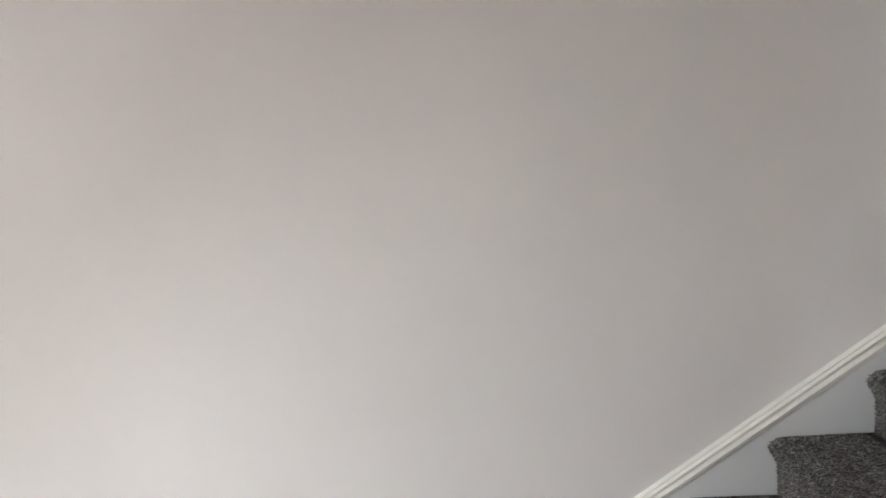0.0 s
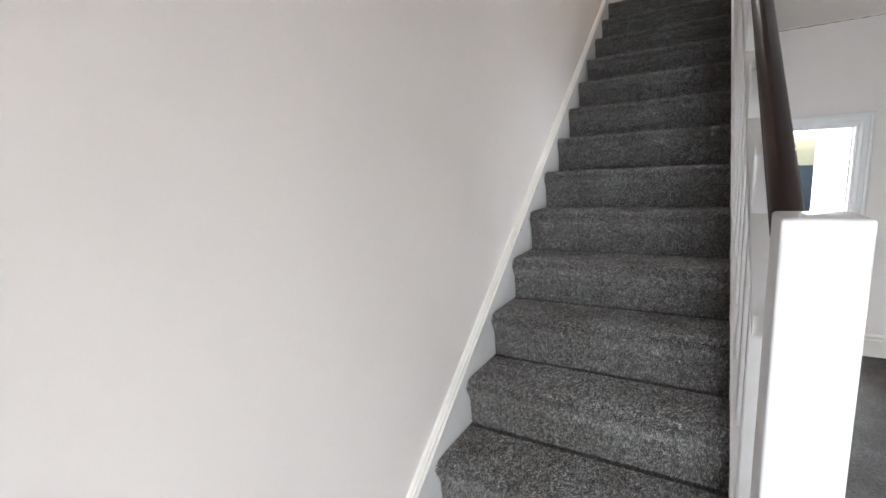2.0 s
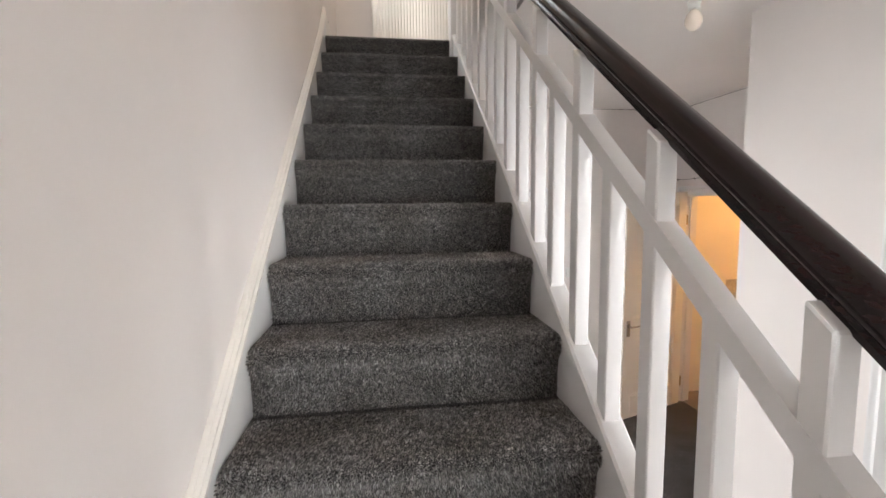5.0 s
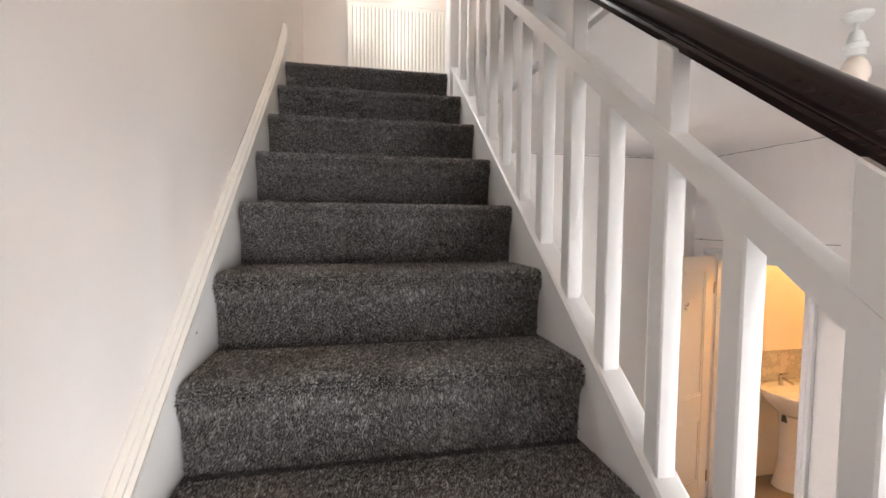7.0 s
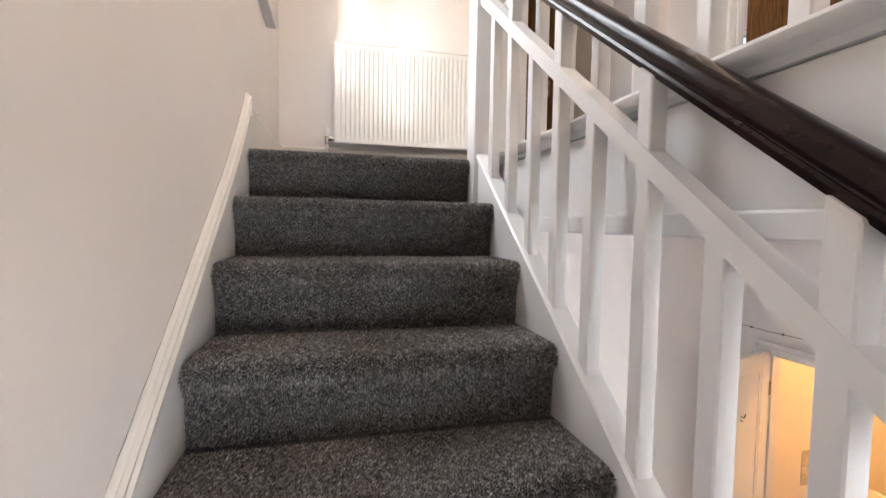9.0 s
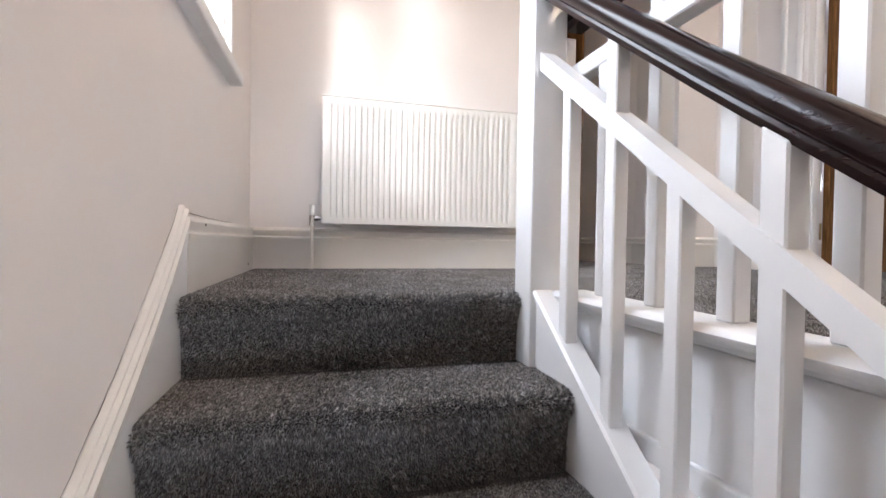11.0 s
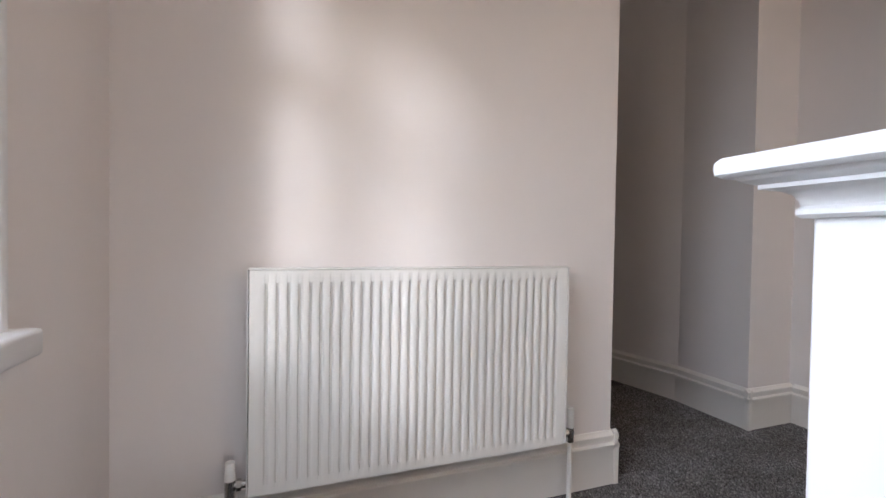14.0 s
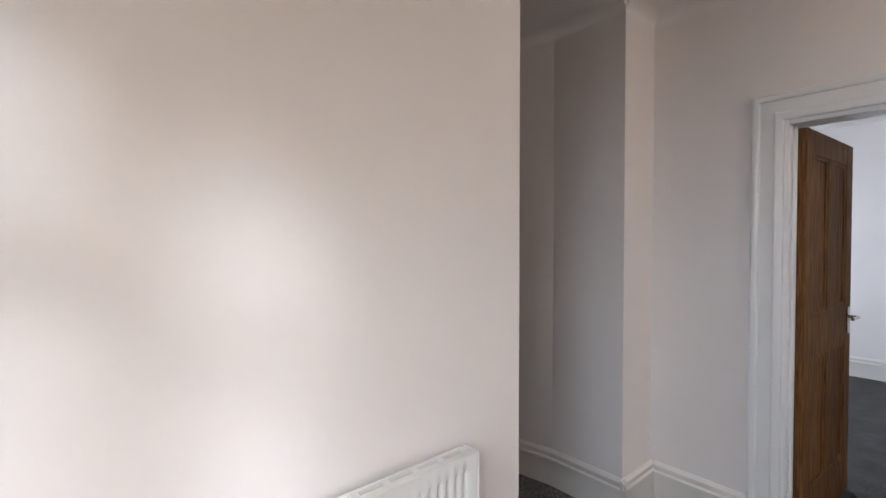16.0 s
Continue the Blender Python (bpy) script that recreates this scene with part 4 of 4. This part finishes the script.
part("roof", prism(pr, lambda a, b, t: (-9.2 + t, a, b), 5.8), M_SLATE, ob)


# bright hazy sky low over the houses
hazy = bpy.data.materials.new("bright_hazy_sky")
hazy.use_nodes = True
hb = hazy.node_tree.nodes["Principled BSDF"]
hb.inputs["Base Color"].default_value = (0, 0, 0, 1)
hb.inputs["Emission Color"].default_value = (0.90, 0.96, 1.0, 1)
hb.inputs["Emission Strength"].default_value = 1.3
bm = bmesh.new()
box(bm, -71, -70, -40, 160, GROUND - 0.3, 60)
structure("backdrop", bm, hazy, "bright hazy white sky beyond the houses", "sky")


# ---- unseen front door added behind the start of the walk, to block the sun ----
fd = thing("front_door", "assumed white front door with a glazed fanlight, out of view", "door", (1.45, -6.66, GROUND))
part("leaf", soft_box(-0.44, 0.44, -0.022, 0.022, 0.01, 1.98, 0.004, 1), M_DOORWHITE, fd)
part("fanlight_glass", soft_box(-0.44, 0.44, -0.004, 0.004, 2.04, 2.24, 0.001, 1), M_GLASS, fd)
for x0, x1, z0, z1 in ((-0.498, -0.445, 0.0, 2.288), (0.445, 0.498, 0.0, 2.288), (-0.445, 0.445, 1.985, 2.035), (-0.445, 0.445, 2.245, 2.288)):
    part("frame", soft_box(x0, x1, -0.05, 0.05, z0, z1, 0.003, 1), M_WOODWORK, fd)


def plain_window(name, axis, at, u0, u1, z0, z1):
    w = tagged(new(name), label="assumed white painted casement window", category="window", kind="structure")

    def bar(nm, ua, ub, za, zb, d, m=M_WOODWORK):
        p = (at - d, at + d, ua, ub, za, zb) if axis == "x" else (ua, ub, at - d, at + d, za, zb)
        return part(nm, soft_box(*p, 0.003 if d > 0.01 else 0.0005, 1), m, w)

    um = (u0 + u1) / 2
    bar("frame", u0, u0 + 0.06, z0, z1, 0.03)
    bar("frame", u1 - 0.06, u1, z0, z1, 0.03)
    bar("frame", u0 + 0.06, u1 - 0.06, z0, z0 + 0.06, 0.03)
    bar("frame", u0 + 0.06, u1 - 0.06, z1 - 0.06, z1, 0.03)
    bar("mullion", um - 0.03, um + 0.03, z0 + 0.06, z1 - 0.06, 0.028)
    bar("pane", u0 + 0.061, um - 0.031, z0 + 0.061, z1 - 0.061, 0.002, M_GLASS)
    bar("pane", um + 0.031, u1 - 0.061, z0 + 0.061, z1 - 0.061, 0.002, M_GLASS)
    return w


# windows 2 to 4 are added out of view, each behind a fill lamp
plain_window("window_2", "y", -6.66, 1.25, 2.55, 0.6, 2.0)
plain_window("window_3", "y", 2.57, 4.2, 5.6, 0.75, 2.05)
plain_window("window_5", "y", 4.06, 0.85, 2.15, -2.3, -1.05)
plain_window("window_4", "x", 5.05, -4.2, -2.6, -2.3, -0.8)

# ---- landing pendant ----
lp = thing("landing_pendant", "white ceiling pendant with a warm lit bulb", "lamp", (1.95, -1.3, TOP_CEIL))
part("ceiling_rose", lathe([(0.001, 0), (0.04, 0), (0.038, -0.012), (0.02, -0.025), (0.001, -0.025)], (0, 0, 0)), M_PLASTIC, lp, smooth=True)
bm = bmesh.new()
cylinder(bm, (0, 0, -0.02), (0, 0, -0.20), 0.0035)
part("cord", bm, M_PLASTIC, lp)
part("lamp_holder", lathe([(0.001, -0.195), (0.014, -0.20), (0.02, -0.22), (0.02, -0.262), (0.001, -0.262)], (0, 0, 0)), M_PLASTIC, lp, smooth=True)

# ---- strike plate in the hall doorway ----
sp = thing("strike_plate", "small brass strike plate let into the white door lining", "door hardware", (2.15, -2.0035, GROUND + 1.02))
part("plate", soft_box(-0.012, 0.012, -0.0015, 0.0, -0.035, 0.035, 0.0004, 1), M_BRASS, sp)
part("keeper", soft_box(-0.006, 0.006, -0.0025, -0.0016, -0.012, 0.012, 0.0003, 1), M_BLACK, sp)

# ---- landing carpet pile ----
rng = np.random.default_rng(11)
gap = 0.0031
gx, gy = np.meshgrid(np.arange(0.03, 2.80, gap), np.arange(-1.30, 1.95, gap), indexing="ij")
gx = gx.ravel() + rng.uniform(-0.5, 0.5, gx.size) * gap
gy = gy.ravel() + rng.uniform(-0.5, 0.5, gy.size) * gap
keep = ~((gy < 0.25) & (gx < 0.89)) & ~((gy < 0.05) & (gx < 1.04)) & ~((gy > 1.055) & (gx < 1.57)) & ~((gy > 1.22) & (gx > 2.49))
gx, gy = gx[keep], gy[keep]
up_way = np.tile(np.array([[0.0, 0.0, 1.0]]), (len(gx), 1))
lean_way = np.tile(np.array([NAP]), (len(gx), 1))
pile = new("landing_carpet_pile", tuft_mesh("landing_carpet_pile", np.stack([gx, gy, np.zeros(len(gx))], axis=1), up_way, lean_way, 0.0065, 0.0056))
tagged(pile, label="grey twist pile tufts of the landing carpet", category="carpet", kind="stuff")

# ---- cable clipped above the bathroom doorway ----
cab = thing("wall_cable", "thin grey cable clipped along the wall above a doorway", "cable", (3.1165, 0.25, -0.935))
bm = bmesh.new()
run = [(0.0, -0.62, 0.004), (0.0, -0.30, -0.002), (0.0, 0.05, 0.003), (0.0, 0.30, -0.003), (0.0, 0.485, 0.002)]
for a, b in zip(run, run[1:]):
    cylinder(bm, a, b, 0.0022, seg=8)
part("cable", bm, M_DUSTY, cab, smooth=True)
for y in (-0.45, -0.1, 0.2, 0.42):
    part("clip", soft_box(-0.006, 0.003, y - 0.004, y + 0.004, -0.008, 0.009, 0.001, 1), M_DUSTY, cab)

# ---- hall light switch ----
sw = thing("light_switch", "white plastic light switch on the back hall wall", "switch", (2.11, BACK - 0.0005, -1.79))
part("plate", soft_box(-0.043, 0.043, -0.010, 0.0, -0.043, 0.043, 0.003, 2), M_PLASTIC, sw)
part("rocker", soft_box(-0.010, 0.010, -0.015, -0.0105, -0.018, 0.018, 0.002, 1), M_PLASTIC, sw)


# ---- hairline cracks, nail holes and chips in the old paint ----
def crack(points, width, normal, seed):
    """A thin wandering dark line laid on a surface along the points."""
    rnd = random.Random(seed)
    bm = bmesh.new()
    n = Vector(normal).normalized()
    prev = None
    for a, b in zip(points, points[1:]):
        a, b = Vector(a), Vector(b)
        d = (b - a).normalized()
        side = d.cross(n)
        steps = max(2, int((b - a).length / 0.022))
        for i in range(steps):
            p = a.lerp(b, i / (steps - 1)) + side * rnd.uniform(-0.0022, 0.0022) + n * 0.0006
            w = width * rnd.uniform(0.2, 1.0)
            cur = [bm.verts.new(p - side * w / 2), bm.verts.new(p + side * w / 2)]
            if prev:
                bm.faces.new((prev[0], prev[1], cur[1], cur[0]))
            prev = cur
    return bm


def rel_top(y):
    return zline(y) + STR_TOP + tip_rise(y)


part("caulk_crack", local(crack([(0.0009, y, rel_top(y) + 0.004) for y in (-1.0, -0.75, -0.5, -0.25, 0.0, 0.07)], 0.0030, (1, 0, 0), 4), stairs), M_GAP, stairs,
     "dark crack in the filler above the moulding")
part("caulk_crack", local(crack([(0.0275, y, rel_top(y) - 0.036) for y in (-1.9, -1.4, -0.9, -0.4)], 0.0012, (1, 0, 0), 5), stairs), M_GAP, stairs)
cr = tagged(link_mesh("trim_crack", crack([(0.0009, y, SK + 0.004 + 0.003 * math.sin(9 * y)) for y in (0.12, 0.3, 0.5, 0.7)], 0.0026, (1, 0, 0), 6), M_GAP),
            label="dark crack along the skirting's top edge", category="trim", kind="structure")
bm = bmesh.new()
for x, y, z in ((0.0205, 0.246, SK * 0.90), (0.0208, 0.93, 0.03)):
    cylinder(bm, (x - 0.002, y, z), (x + 0.001, y, z), 0.0042, seg=9)
tagged(link_mesh("trim_nail_holes", bm, M_GAP), label="dark nail holes in the cream skirting", category="trim", kind="structure")
for y, dz in ((-0.62, 0.03), (-1.36, -0.02), (-2.1, 0.02)):
    bm = bmesh.new()
    cylinder(bm, (0.0195, y, zline(y) + dz), (0.0207, y, zline(y) + dz), 0.0030, seg=8)
    part("nail_hole", local(bm, stairs), M_GAP, stairs)
for name, pts, way in (("ceiling_joint_back", [(x, BACK - 0.0004, HALL_CEIL - 0.010) for x in (0.95, 1.6, 2.3, 3.1)], (0, -1, 0)),
                       ("ceiling_joint_bathroom", [(3.1196, y, HALL_CEIL - 0.010) for y in (-1.2, -0.5, 0.1, 0.74)], (-1, 0, 0)),
                       ("ceiling_joint_pier", [(x, -1.2496, HALL_CEIL - 0.010) for x in (2.1, 2.6, 3.1)], (0, 1, 0))):
    tagged(link_mesh(name, crack(pts, 0.007, way, 8), M_GAP), label="thin grey joint between wall and ceiling", category="trim", kind="structure")
